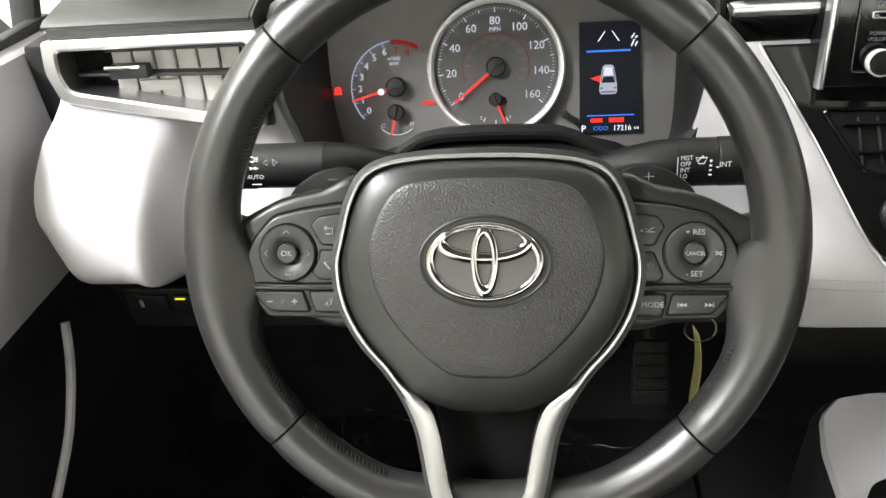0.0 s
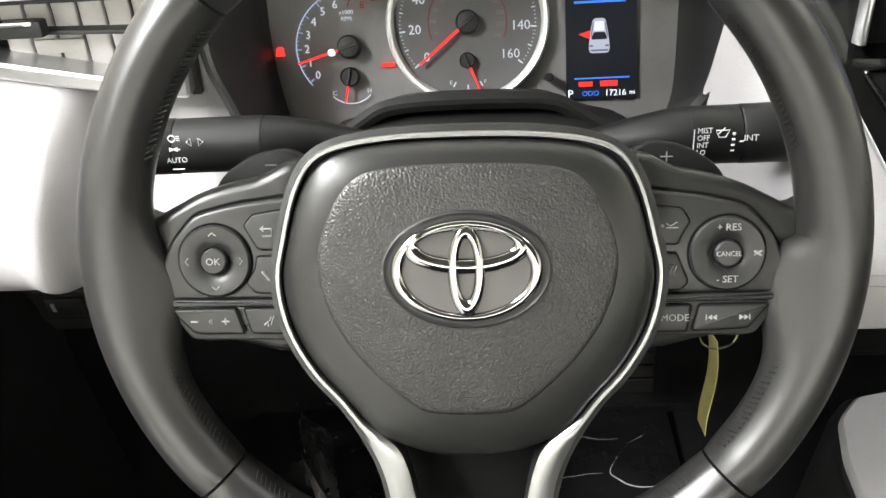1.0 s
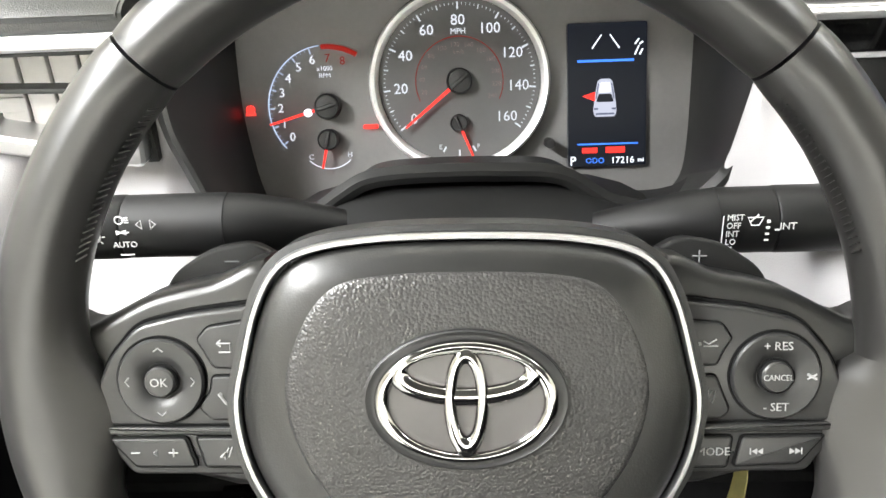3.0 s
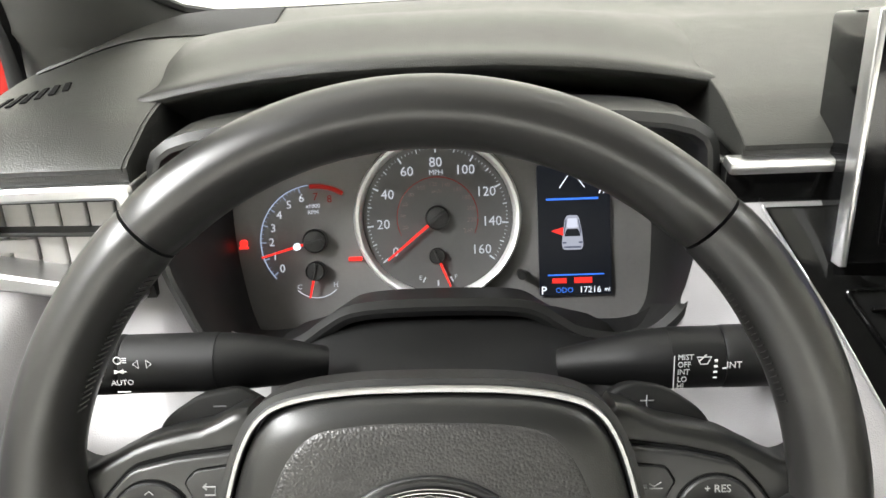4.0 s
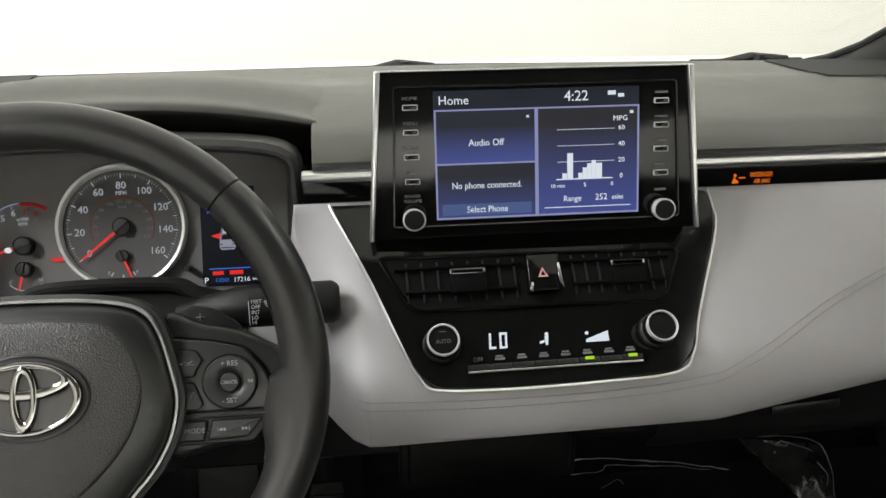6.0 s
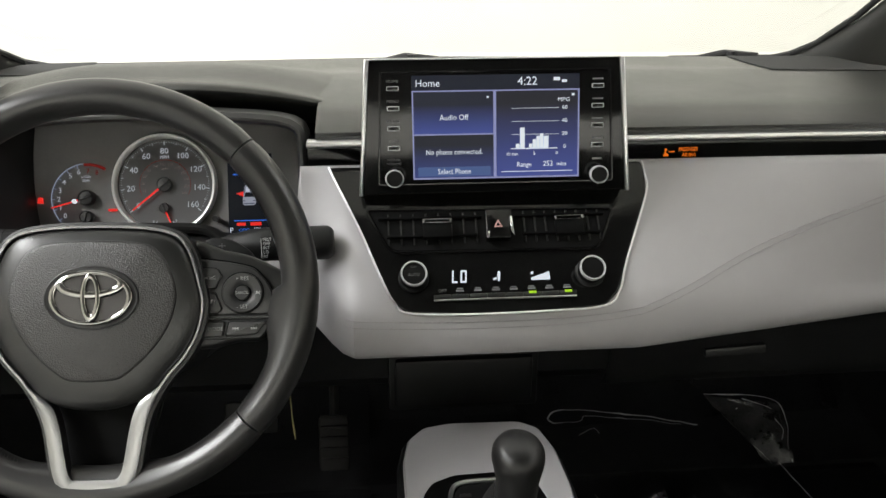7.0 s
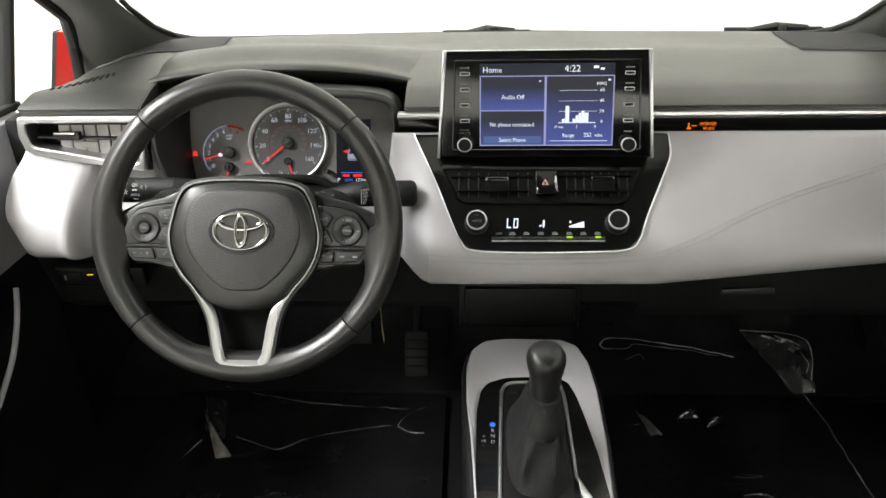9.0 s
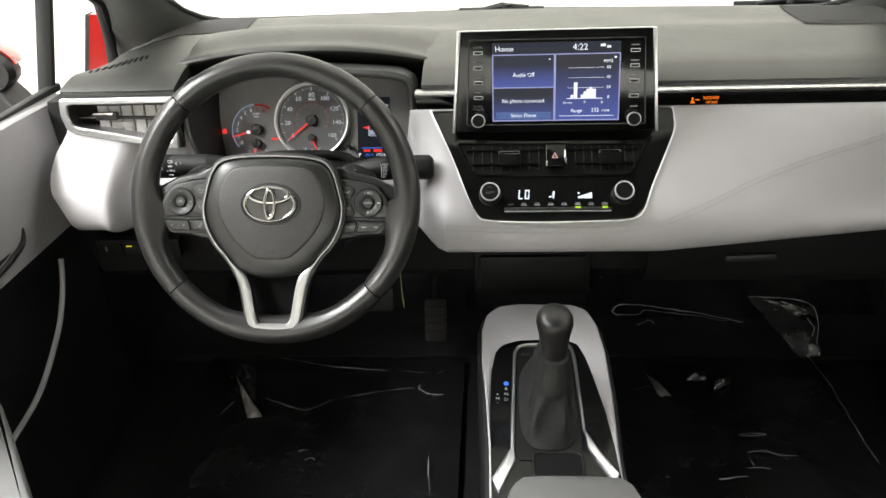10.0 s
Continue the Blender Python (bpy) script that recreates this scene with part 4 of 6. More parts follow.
part("outer_oval", oval(BC[0], BC[1], 0.0334, 0.0228, 0.0280, 0.0193, 0.0192), M_BADGE, badge)
part("cross_oval", oval(BC[0], BC[1] + 0.0094, 0.0270, 0.0106, 0.0208, 0.0064, 0.0196, 0.0024), M_BADGE, badge)
part("upright_oval", oval(BC[0], BC[1], 0.0082, 0.0206, 0.0036, 0.0136, 0.0200, 0.0008), M_BADGE, badge)

# side spokes and switches
SR = [(0.074, 0.0375), (0.100, 0.0345), (0.124, 0.0290), (0.140, 0.0215), (0.152, 0.0160), (0.166, 0.0165), (0.168, -0.0300), (0.158, -0.0265), (0.1495, -0.0280), (0.134, -0.0440), (0.115, -0.0455), (0.074, -0.0455)]


def mirror_x(pts):
    return [(-x, y) for x, y in reversed(pts)]


for side in (1, -1):
    fl = (lambda p: p) if side == 1 else mirror_x
    spoke = part("spoke", prism(catmull(fl(SR), 4), -0.034, -0.0095, 0.005), M_SPK, wheel, "dark grey switch spoke")
    plate = rounded(fl([(0.079, 0.0268), (0.108, 0.0232), (0.128, 0.0185), (0.140, 0.0050), (0.1512, -0.0218), (0.079, -0.0222)]), 0.005)
    part("plate", prism(plate, -0.012, -0.0030, 0.0018), M_SPOKE, spoke)
    # slightly larger black outline draws the shade of the gap
    part("plate_rim", prism(inset(plate, -0.0013), -0.014, -0.0070), M_SHADOW, spoke, "black line for the shaded gap round the plate")
    part("switch_plinth", prism(rounded(fl([(0.076, -0.0250), (0.1460, -0.0250), (0.1330, -0.0425), (0.074, -0.0430)]), 0.003), -0.014, -0.0040, 0.0015), M_BLACK, spoke)
    part("ledge", prism(rounded(fl([(0.079, -0.0222), (0.1525, -0.0218), (0.1500, -0.0252), (0.079, -0.0256)]), 0.001), -0.008, -0.0020, 0.0010), M_SPOKE, spoke)
    cx = side * 0.1185
    part("groove", prism(circle(cx, -0.0030, 0.0180, 48), -0.004, -0.0027), M_SHADOW, spoke)
    pad4 = part("direction_pad", lathe([(0.0170, -0.004), (0.0170, -0.0012), (0.0162, -0.0002), (0.0110, -0.0006), (0.0080, -0.0020), (0.0072, -0.0026)], 48, cx=cx, cy=-0.0030), M_BUTTON, spoke, "round direction pad")
    part("centre_groove", prism(circle(cx, -0.0030, 0.0070, 32), -0.004, -0.0021), M_SHADOW, pad4)
    part("centre_button", lathe([(0.0061, -0.004), (0.0061, 0.0000), (0.0054, 0.0008), (0.002, 0.0009)], 32, cx=cx, cy=-0.0030), M_BUTTON, pad4)


def key(outline, spokes_name, r=0.002, z=-0.0012):
    g = prism(rounded(outline, r), -0.004, -0.00270)
    # flat black outline in place of a shaded groove
    part("groove", g, M_SHADOW, wheel)
    return part("switch", prism(rounded(inset(outline, 0.0007), r * 0.8), -0.004, z, 0.0007), M_BUTTON, wheel, spokes_name)


key([(-0.1045, 0.0135), (-0.0996, 0.0190), (-0.0835, 0.0215), (-0.0865, 0.0012), (-0.0980, 0.0015), (-0.1000, 0.0050)], "back switch")
key([(-0.0990, -0.0008), (-0.0865, -0.0005), (-0.0870, -0.0195), (-0.1000, -0.0195), (-0.1048, -0.0140), (-0.1000, -0.0070)], "telephone switch")
key([(-0.1420, -0.0262), (-0.1100, -0.0260), (-0.1060, -0.0392), (-0.1310, -0.0390)], "volume switch", z=-0.0020)
key([(-0.1072, -0.0260), (-0.0840, -0.0260), (-0.0810, -0.0395), (-0.1035, -0.0392)], "voice switch", z=-0.0020)
key([(0.0815, 0.0200), (0.0978, 0.0185), (0.1022, 0.0118), (0.0985, 0.0060), (0.0966, 0.0008), (0.0835, 0.0010)], "following distance switch")
key([(0.0845, -0.0018), (0.0962, -0.0020), (0.0990, -0.0090), (0.1022, -0.0165), (0.0985, -0.0205), (0.0840, -0.0205)], "lane assist switch")
key([(0.0810, -0.0268), (0.1040, -0.0270), (0.1018, -0.0405), (0.0780, -0.0405)], "mode switch", z=-0.0020)
key([(0.1066, -0.0270), (0.1395, -0.0268), (0.1295, -0.0390), (0.1035, -0.0402)], "track switch", z=-0.0020)

def sym(*paths):
    """A printed switch symbol: thin strokes, each (radius, points, height)."""
    bm = bmesh.new()
    for r, z, *pts in paths:
        tube([(x, y, z) for x, y in pts], r, n=4, bm=bm)
    part("symbol", bm, M_GREYP, wheel, "pale printed symbol")


def wordmark(text, size, x, y, z, squeeze=1.0):
    part("lettering", words(text, size, x, y, z, squeeze=squeeze), M_GREYP, wheel, "pale printed lettering", smooth=False)


wordmark("OK", 0.0048, -0.1185, -0.0030, 0.0012)
for dx, dy, rot in ((-0.0128, 0, 180), (0.0128, 0, 0), (0, 0.0128, 90), (0, -0.0128, 270)):
    a = radians(rot)
    sym((0.0003, -0.0002, *[(-0.1185 + dx + x * math.cos(a) - y * math.sin(a), -0.0030 + dy + x * math.sin(a) + y * math.cos(a)) for x, y in ((-0.0007, 0.0018), (0.0008, 0.0), (-0.0007, -0.0018))]))
sym((0.0004, -0.001, (-0.0950, 0.0085), (-0.0905, 0.0085), (-0.0905, 0.0120), (-0.0955, 0.0120)), (0.0004, -0.001, (-0.0942, 0.0133), (-0.0957, 0.0120), (-0.0942, 0.0107)))
sym((0.0006, -0.001, (-0.0957, -0.0083), (-0.0949, -0.0098), (-0.0935, -0.0118), (-0.0913, -0.0132)), (0.0009, -0.001, (-0.0960, -0.0080), (-0.0952, -0.0090)), (0.0009, -0.001, (-0.0922, -0.0125), (-0.0910, -0.0134)))
sym((0.0004, -0.0018, (-0.1325, -0.0325), (-0.1290, -0.0325)))
sym((0.0004, -0.0018, (-0.1175, -0.0325), (-0.1138, -0.0325)), (0.0004, -0.0018, (-0.11565, -0.0308), (-0.11565, -0.0342)))
sym((0.0003, -0.0018, (-0.1236, -0.0325), (-0.1222, -0.0312), (-0.1222, -0.0338), (-0.1236, -0.0325)))
sym((0.0005, -0.0018, (-0.0968, -0.0345), (-0.0952, -0.0326), (-0.0950, -0.0352)), (0.0003, -0.0018, (-0.0922, -0.0302), (-0.0937, -0.0345)), (0.0003, -0.0018, (-0.0935, -0.0305), (-0.0944, -0.0325)))
wordmark("+ RES", 0.0046, 0.1185, 0.0090, 0.0000)
wordmark("- SET", 0.0046, 0.1185, -0.0150, 0.0000)
wordmark("CANCEL", 0.0033, 0.1185, -0.0030, 0.0012, 0.9)
wordmark("MODE", 0.0046, 0.0958, -0.0335, -0.0018)
for x0, s in ((0.1140, -1), (0.1262, 1)):
    bm = tube([(x0 + s * 0.0038, -0.0320, -0.0018), (x0 + s * 0.0038, -0.0346, -0.0018)], 0.0003, n=4)
    for k in (0, 1):
        bm.faces.new([bm.verts.new((x0 + s * (a + 0.0022 * k), -0.0333 + b, -0.0017)) for a, b in ((-0.0010, 0.0013), (0.0012, 0.0), (-0.0010, -0.0013))])
    part("symbol", bm, M_GREYP, wheel, "pale printed symbol")
sym((0.0008, -0.001, (0.0872, 0.0100), (0.0895, 0.0100)), (0.0003, -0.001, (0.0905, 0.0112), (0.0925, 0.0100), (0.0955, 0.0118)), (0.0003, -0.001, (0.0905, 0.0092), (0.0960, 0.0092)))
sym((0.0003, -0.001, (0.0897, -0.0075), (0.0890, -0.0135)), (0.0003, -0.001, (0.0958, -0.0085), (0.0945, -0.0135)), (0.0009, -0.001, (0.0938, -0.0082), (0.0918, -0.0118)))
sym((0.0006, -0.0002, (0.1300, -0.0020), (0.1335, -0.0040)), (0.0004, -0.0002, (0.1300, -0.0040), (0.1335, -0.0020)))
for s in (-1, 1):
    pd = prism(rounded([(s * 0.072, 0.038), (s * 0.088, 0.0475), (s * 0.106, 0.0445), (s * 0.122, 0.034), (s * 0.129, 0.020), (s * 0.072, 0.018)][::s], 0.006), -0.038, -0.031, 0.002)
    part("shift_paddle", pd, M_STALK, wheel, "black gearshift paddle")
    q = tube([(s * 0.0935, 0.0390, -0.0305), (s * 0.0995, 0.0390, -0.0305)], 0.0004, n=4)
    if s == 1:
        tube([(0.0965, 0.0415, -0.0305), (0.0965, 0.0365, -0.0305)], 0.0004, n=4, bm=q)
    part("paddle_mark", q, M_DIMP, wheel)

# column cover
col = thing("steering_column", "black plastic cover of the steering column", "steering column")
rings = []
for y, w, zt_, zb in ((0.045, 0.062, 0.858, 0.79), (0.06, 0.082, 0.868, 0.775), (0.12, 0.098, 0.8625, 0.765), (0.19, 0.112, 0.8600, 0.76), (0.235, 0.118, 0.8585, 0.76)):
    ring = []
    for j in range(24):
        a = 2 * math.pi * j / 24
        zc = (zt_ + zb) / 2
        ca, sa = math.cos(a), math.sin(a)
        ring.append((0.0 + w * math.copysign(abs(ca) ** 0.7, ca), y, zc + (zt_ - zc) * math.copysign(abs(sa) ** 0.7, sa)))
    rings.append(ring)
bm = bmesh.new()
bridge(bm, rings, True, True, True)
part("shroud", bm, M_BLACK, col)


def stalk(name, label, s, x0, x1, x2):
    """A switch stalk out of the column: thin arm, then a thick grip with a turning end."""
    st = thing(name, label, "stalk")
    y, z = 0.148, (0.8775 if s < 0 else 0.8712)
    r = 0.0163 if s < 0 else 0.0168
    part("arm", tube([(s * 0.066, y + 0.010, z - 0.010), (s * (x0 - 0.030), y + 0.004, z - 0.004), (s * (x0 - 0.012), y + 0.001, z - 0.001), (s * (x0 + 0.004), y, z)], 0.0105, n=32, radii=[0.0095, 0.0135, r - 0.0008, r]), M_STALK, st)
    part("grip", tube([(s * x0, y, z), (s * (x0 + 0.006), y, z), (s * x1, y, z)], r, n=32, radii=[r, r, r]), M_STALK, st)
    part("turning_end", tube([(s * (x1 + 0.0007), y, z), (s * (x1 + 0.002), y, z), (s * (x2 - 0.004), y, z), (s * x2, y, z), (s * (x2 + 0.002), y, z)], r, n=32, radii=[r - 0.0005, r + 0.0003, r + 0.0003, r - 0.002, r - 0.005]), M_STALK, st)
    return st


sl = stalk("light_stalk", "black light switch stalk with white symbols", -1, 0.122, 0.1735, 0.215)
sr = stalk("wiper_stalk", "black wiper stalk with white lettering", 1, 0.122, 0.1500, 0.190)
SML, SMR = plane_at((-0.0055, 0.1320, 0.8810), 10), plane_at((0.0005, 0.1310, 0.8735), 10)
bm = bmesh.new()
words("AUTO", 0.0044, -0.1655, -0.0040, 0.0008, bm)
tube([(-0.1690, -0.0095, 0.0004), (-0.1620, -0.0095, 0.0004)], 0.0004, n=4, bm=bm)
tube([(-0.1690, 0.0025, 0.0008), (-0.1625, 0.0025, 0.0008)], 0.0004, n=4, bm=bm)
tube([(-0.1690, 0.0035, 0.0008), (-0.1640, 0.0015, 0.0008)], 0.0004, n=4, bm=bm)
tube([(-0.1690, 0.0015, 0.0008), (-0.1640, 0.0035, 0.0008)], 0.0004, n=4, bm=bm)
tube([(x, y, 0.0008) for x, y in circle(-0.1665, 0.0090, 0.0020, 14, 0.0019)], 0.0004, True, n=4, bm=bm)
for k in range(3):
    tube([(-0.1640, 0.0078 + 0.0012 * k, 0.0008), (-0.1618, 0.0078 + 0.0012 * k, 0.0008)], 0.0003, n=4, bm=bm)
tube([(x, y, 0.0008) for x, y in circle(-0.1800, 0.0005, 0.0026, 16)], 0.0005, True, n=4, bm=bm)
for k in range(8):
    a = math.pi * k / 4
    tube([(-0.18 + 0.0035 * math.cos(a), 0.0005 + 0.0035 * math.sin(a), 0.0008), (-0.18 + 0.005 * math.cos(a), 0.0005 + 0.005 * math.sin(a), 0.0008)], 0.0003, n=4, bm=bm)
tube([(x, y, 0.0008) for x, y in circle(-0.1815, 0.0093, 0.0018, 14)], 0.0004, True, n=4, bm=bm)
for s in (-1, 1):
    tube([(-0.1535 + s * 0.0050, 0.0065, 0.0008), (-0.1535 + s * 0.0022, 0.0088, 0.0008), (-0.1535 + s * 0.0022, 0.0042, 0.0008)], 0.0003, True, n=4, bm=bm)
part("stalk_marking", moved(bm, SML), M_WHITEP, sl, "white printed symbols")
bm = bmesh.new()
for k, w in enumerate(("MIST", "OFF", "INT", "LO", "HI")):
    words(w, 0.0044, 0.1235, 0.0085 - 0.0042 * k, 0.0008 - 0.0006 * max(0, k - 3), bm, align="LEFT", squeeze=0.9)
tube([(0.1218, 0.0095, 0.0008), (0.1218, -0.0100, 0.0004)], 0.0003, n=4, bm=bm)
tube([(0.1335, 0.0085, 0.0008), (0.1410, 0.0085, 0.0008), (0.1390, 0.0045, 0.0008), (0.1355, 0.0045, 0.0008)], 0.0004, True, n=4, bm=bm)
tube([(0.1345, 0.0060, 0.0008), (0.1385, 0.0100, 0.0008)], 0.0004, n=4, bm=bm)
for k in range(4):
    tube([(0.1428 - 0.0002 * k, 0.0062 - 0.0032 * k, 0.0008), (0.1442, 0.0062 - 0.0032 * k, 0.0008)], 0.0009 - 0.00012 * k, n=4, bm=bm)
words("INT", 0.0050, 0.1530, 0.0035, 0.0010, bm)
tube([(0.1470, 0.0018, 0.0008), (0.1490, 0.0018, 0.0008)], 0.0005, n=4, bm=bm)
part("stalk_marking", moved(bm, SMR), M_WHITEP, sr, "white printed lettering")

# key tag on a ring below the column
tag = thing("key_tag", "yellow paper key tag on a steel ring", "key tag")
part("ring", tube([(0.1390 + 0.0110 * math.cos(2 * math.pi * k / 28), 0.088, 0.7715 + 0.0105 * math.sin(2 * math.pi * k / 28)) for k in range(28)], 0.0007, True, n=6), M_CHROME, tag, "split steel ring")
part("tag", grid([[(0.1385 - 0.0015 * a + 0.009 * b + 0.002 * math.sin(5 * b), 0.086 + 0.013 * b + 0.015 * a, 0.768 - 0.094 * b - 0.0025 * a * (1 - b)) for a in (0, 0.5, 1)] for b in [k / 8 for k in range(9)]], thick=0.0006), M_TAG, tag, "yellow paper slip")

# ---- infotainment screen ----
SCM = pose(0.359, 0.181, 0.9722, 78.7, -0.4, -1.6) @ Matrix.Diagonal((1, 0.96, 1, 1))
scr = thing("infotainment_screen", "gloss black touchscreen unit with silver edges, home page lit", "touchscreen", SCM)
BZ = [(-0.1312, 0.0768), (0.1300, 0.0768), (0.1375, -0.0635), (-0.1400, -0.0640)]
part("body", prism(rounded(BZ, 0.004), -0.055, -0.001, 0.002), M_PIANO, scr, "gloss black bezel")
fr = rounded([(-0.117, 0.0655), (0.117, 0.0655), (0.121, -0.0535), (-0.121, -0.0535)], 0.004)
part("bezel_rim", ring_plate(fr, inset(fr, 0.0016), -0.002, 0.0012, 0.0005), M_PIANO, scr)
for s in (-1, 1):
    x0, x1 = (s * 0.1318, s * 0.1403) if s < 0 else (0.1305, 0.1380)
    strip = [(x0, 0.0772), (x0 - s * 0.0050, 0.0772), (x1 - s * 0.0036, -0.0640), (x1, -0.0640)]
    part("side_trim", prism(strip if s > 0 else strip[::-1], -0.010, 0.0030, 0.0016), M_SATIN, scr, "satin silver side trim")
part("top_trim", prism(rect(-0.1310, 0.0766, 0.1300, 0.0779), -0.030, 0.0006, 0.0004), M_SATIN, scr, "thin silver top edge")
lcd = part("display", prism(rect(-0.0850, -0.0470, 0.0850, 0.0604), -0.002, 0.0002), G_LCD, scr, "lit blue and black home page", smooth=False)
LINE = bmesh.new()
for r in ((-0.0850, -0.0478, 0.0850, -0.0462), (-0.0850, 0.0434, 0.0850, 0.0448), (-0.0850, -0.0470, -0.0836, 0.0448), (0.0836, -0.0470, 0.0850, 0.0448), (-0.0028, -0.0470, 0.0000, 0.0448), (-0.0850, -0.0016, -0.0020, -0.0002)):
    prism(rect(*r), 0.0, 0.0007, bm=LINE)
part("frame_line", LINE, G_LINE, lcd, smooth=False)
part("audio_tile", prism(rect(-0.0834, -0.0002, -0.0030, 0.0432), 0.0, 0.0005), G_TILE, lcd, smooth=False)
part("phone_tile", prism(rect(-0.0834, -0.0460, -0.0030, -0.0018), 0.0, 0.0005), G_TILE2, lcd, smooth=False)
part("graph_tile", prism(rect(0.0002, -0.0460, 0.0834, 0.0432), 0.0, 0.0005), G_TILE3, lcd, smooth=False)
part("select_button", prism(rounded(rect(-0.0800, -0.0445, -0.0060, -0.0350), 0.001), 0.0004, 0.0008), G_BAR, lcd, smooth=False)


def page_words(text, size, x, y, z=0.0008, squeeze=1.0, align="CENTER"):
    part("page_text", words(text, size, x, y, z, align=align, squeeze=squeeze), G_WHITE, lcd, "white lettering", smooth=False)


def page_mark(name, x0, y0, x1, y1, z0=0.0005, z1=0.0008):
    part(name, prism(rect(x0, y0, x1, y1), z0, z1), G_WHITE, lcd, smooth=False)


page_words("Home", 0.0104, -0.0815, 0.0520, 0.0006, 0.95, "LEFT")
page_words("4:22", 0.0125, 0.0320, 0.0530, 0.0006, 0.95)
page_words("Audio Off", 0.0084, -0.0430, 0.0165, squeeze=0.85)
page_words("No phone connected.", 0.0078, -0.0430, -0.0195, squeeze=0.84)
page_words("Select Phone", 0.0078, -0.0430, -0.0400, 0.0010, 0.84)
page_words("MPG", 0.0062, 0.0690, 0.0335)
for k, n in enumerate(("60", "40", "20", "0")):
    page_words(n, 0.0058, 0.0700, 0.0255 - 0.0137 * k)
page_words("10 min", 0.0050, 0.0160, -0.0228, squeeze=0.9)
page_words("5", 0.0050, 0.0390, -0.0225)
page_words("0", 0.0050, 0.0620, -0.0225)
page_words("Range", 0.0072, 0.0285, -0.0340, squeeze=0.88)
page_words("252", 0.0078, 0.0530, -0.0335, squeeze=0.9)
page_words("miles", 0.0060, 0.0670, -0.0340, squeeze=0.8)
page_mark("page_rule", 0.0050, -0.0415, 0.0780, -0.0408)
for x0, x1, h in ((0.0200, 0.0238, 0.0045), (0.0242, 0.0290, 0.0215), (0.0335, 0.0370, 0.0045), (0.0372, 0.0408, 0.0090), (0.0410, 0.0445, 0.0125), (0.0447, 0.0482, 0.0150), (0.0484, 0.0535, 0.0125)):
    page_mark("chart_bar", x0, -0.0165, x1, -0.0165 + h)
page_mark("chart_base", 0.0150, -0.0176, 0.0625, -0.0166)
for k in range(3):
    page_mark("chart_line", 0.0160, 0.0250 - 0.0137 * k, 0.0640, 0.0254 - 0.0137 * k, 0.0005, 0.0007)
page_mark("page_icon", 0.0585, 0.0535, 0.0650, 0.0570, 0.0002, 0.0006)
page_mark("page_icon", 0.0670, 0.0515, 0.0720, 0.0545, 0.0002, 0.0006)
page_mark("page_icon", -0.0095, 0.0365, -0.0075, 0.0385)
page_mark("page_icon", 0.0770, 0.0375, 0.0800, 0.0400)
for s in (-1, 1):
    for k in range(4):
        y = 0.0475 - 0.0206 * k
        frm = rounded(rect(s * 0.1040 - 0.0062, y - 0.0024, s * 0.1040 + 0.0062, y + 0.0024), 0.0012)
        b = part("hard_button", prism(inset(frm, 0.0008), -0.002, 0.0012, 0.0004), M_PIANO, scr, "small gloss black button")
        part("outline", ring_plate(frm, inset(frm, 0.0009), -0.0015, 0.0008), M_WHITEP, b)
    kn = part("rotary_knob", lathe([(0.0088, -0.002), (0.0086, 0.010), (0.0078, 0.0115), (0.002, 0.0118)], 40, cx=s * 0.1042, cy=-0.0455), M_KNOBF, scr, "black knob with a chrome ring")
    part("chrome_ring", lathe([(0.0090, 0.004), (0.0095, 0.0100), (0.0092, 0.0112), (0.0084, 0.0114), (0.0081, 0.0105)], 40, cx=s * 0.1042, cy=-0.0455, cap0=False, cap1=False), M_KNOB, kn)
bm = bmesh.new()
for k, w in enumerate(("HOME", "MENU", "AUDIO", "MAP")):
    words(w, 0.0044, -0.1042, 0.0548 - 0.0206 * k, 0.0, bm)
words("POWER", 0.0038, -0.1042, -0.0268, 0.0, bm)
words("VOLUME", 0.0038, -0.1042, -0.0308, 0.0, bm)
part("bezel_lettering", bm, M_DIMP, scr, "small grey lettering", smooth=False)
bm = bmesh.new()
for k in range(4):
    prism(rect(0.0985, 0.0538 - 0.0206 * k, 0.1095, 0.0556 - 0.0206 * k), -0.0005, 0.0001, bm=bm)
prism(rect(0.0990, -0.0300, 0.1090, -0.0280), -0.0005, 0.0001, bm=bm)
part("bezel_print", bm, M_DIMP, scr, smooth=False)

# ---- centre stack ----
PM = plane_at((0.359, 0.130, 0.845), 44)
stack = thing("centre_stack", "gloss black centre stack with air vents and climate controls", "centre stack", PM)
PAN = [(-0.1715, 0.1175), (-0.1690, 0.1100), (-0.1420, 0.0475), (-0.1195, -0.0125), (-0.1085, -0.0350), (-0.0960, -0.0460), (-0.0400, -0.0495), (0.0400, -0.0490), (0.1010, -0.0455), (0.1185, -0.0290), (0.1300, 0.0020), (0.1625, 0.0780), (0.1650, 0.1000), (0.1640, 0.1175)]
pan = rounded(PAN, 0.006, 3)
part("panel", prism(pan, -0.02, 0.004, 0.002), M_PIANO, stack, "gloss black panel")
edge = catmull(PAN, 5, False)
part("edge_trim", tube([(x, y, 0.0035) for x, y in edge], 0.0011, n=8), M_SATIN, stack, "thin chrome edging")
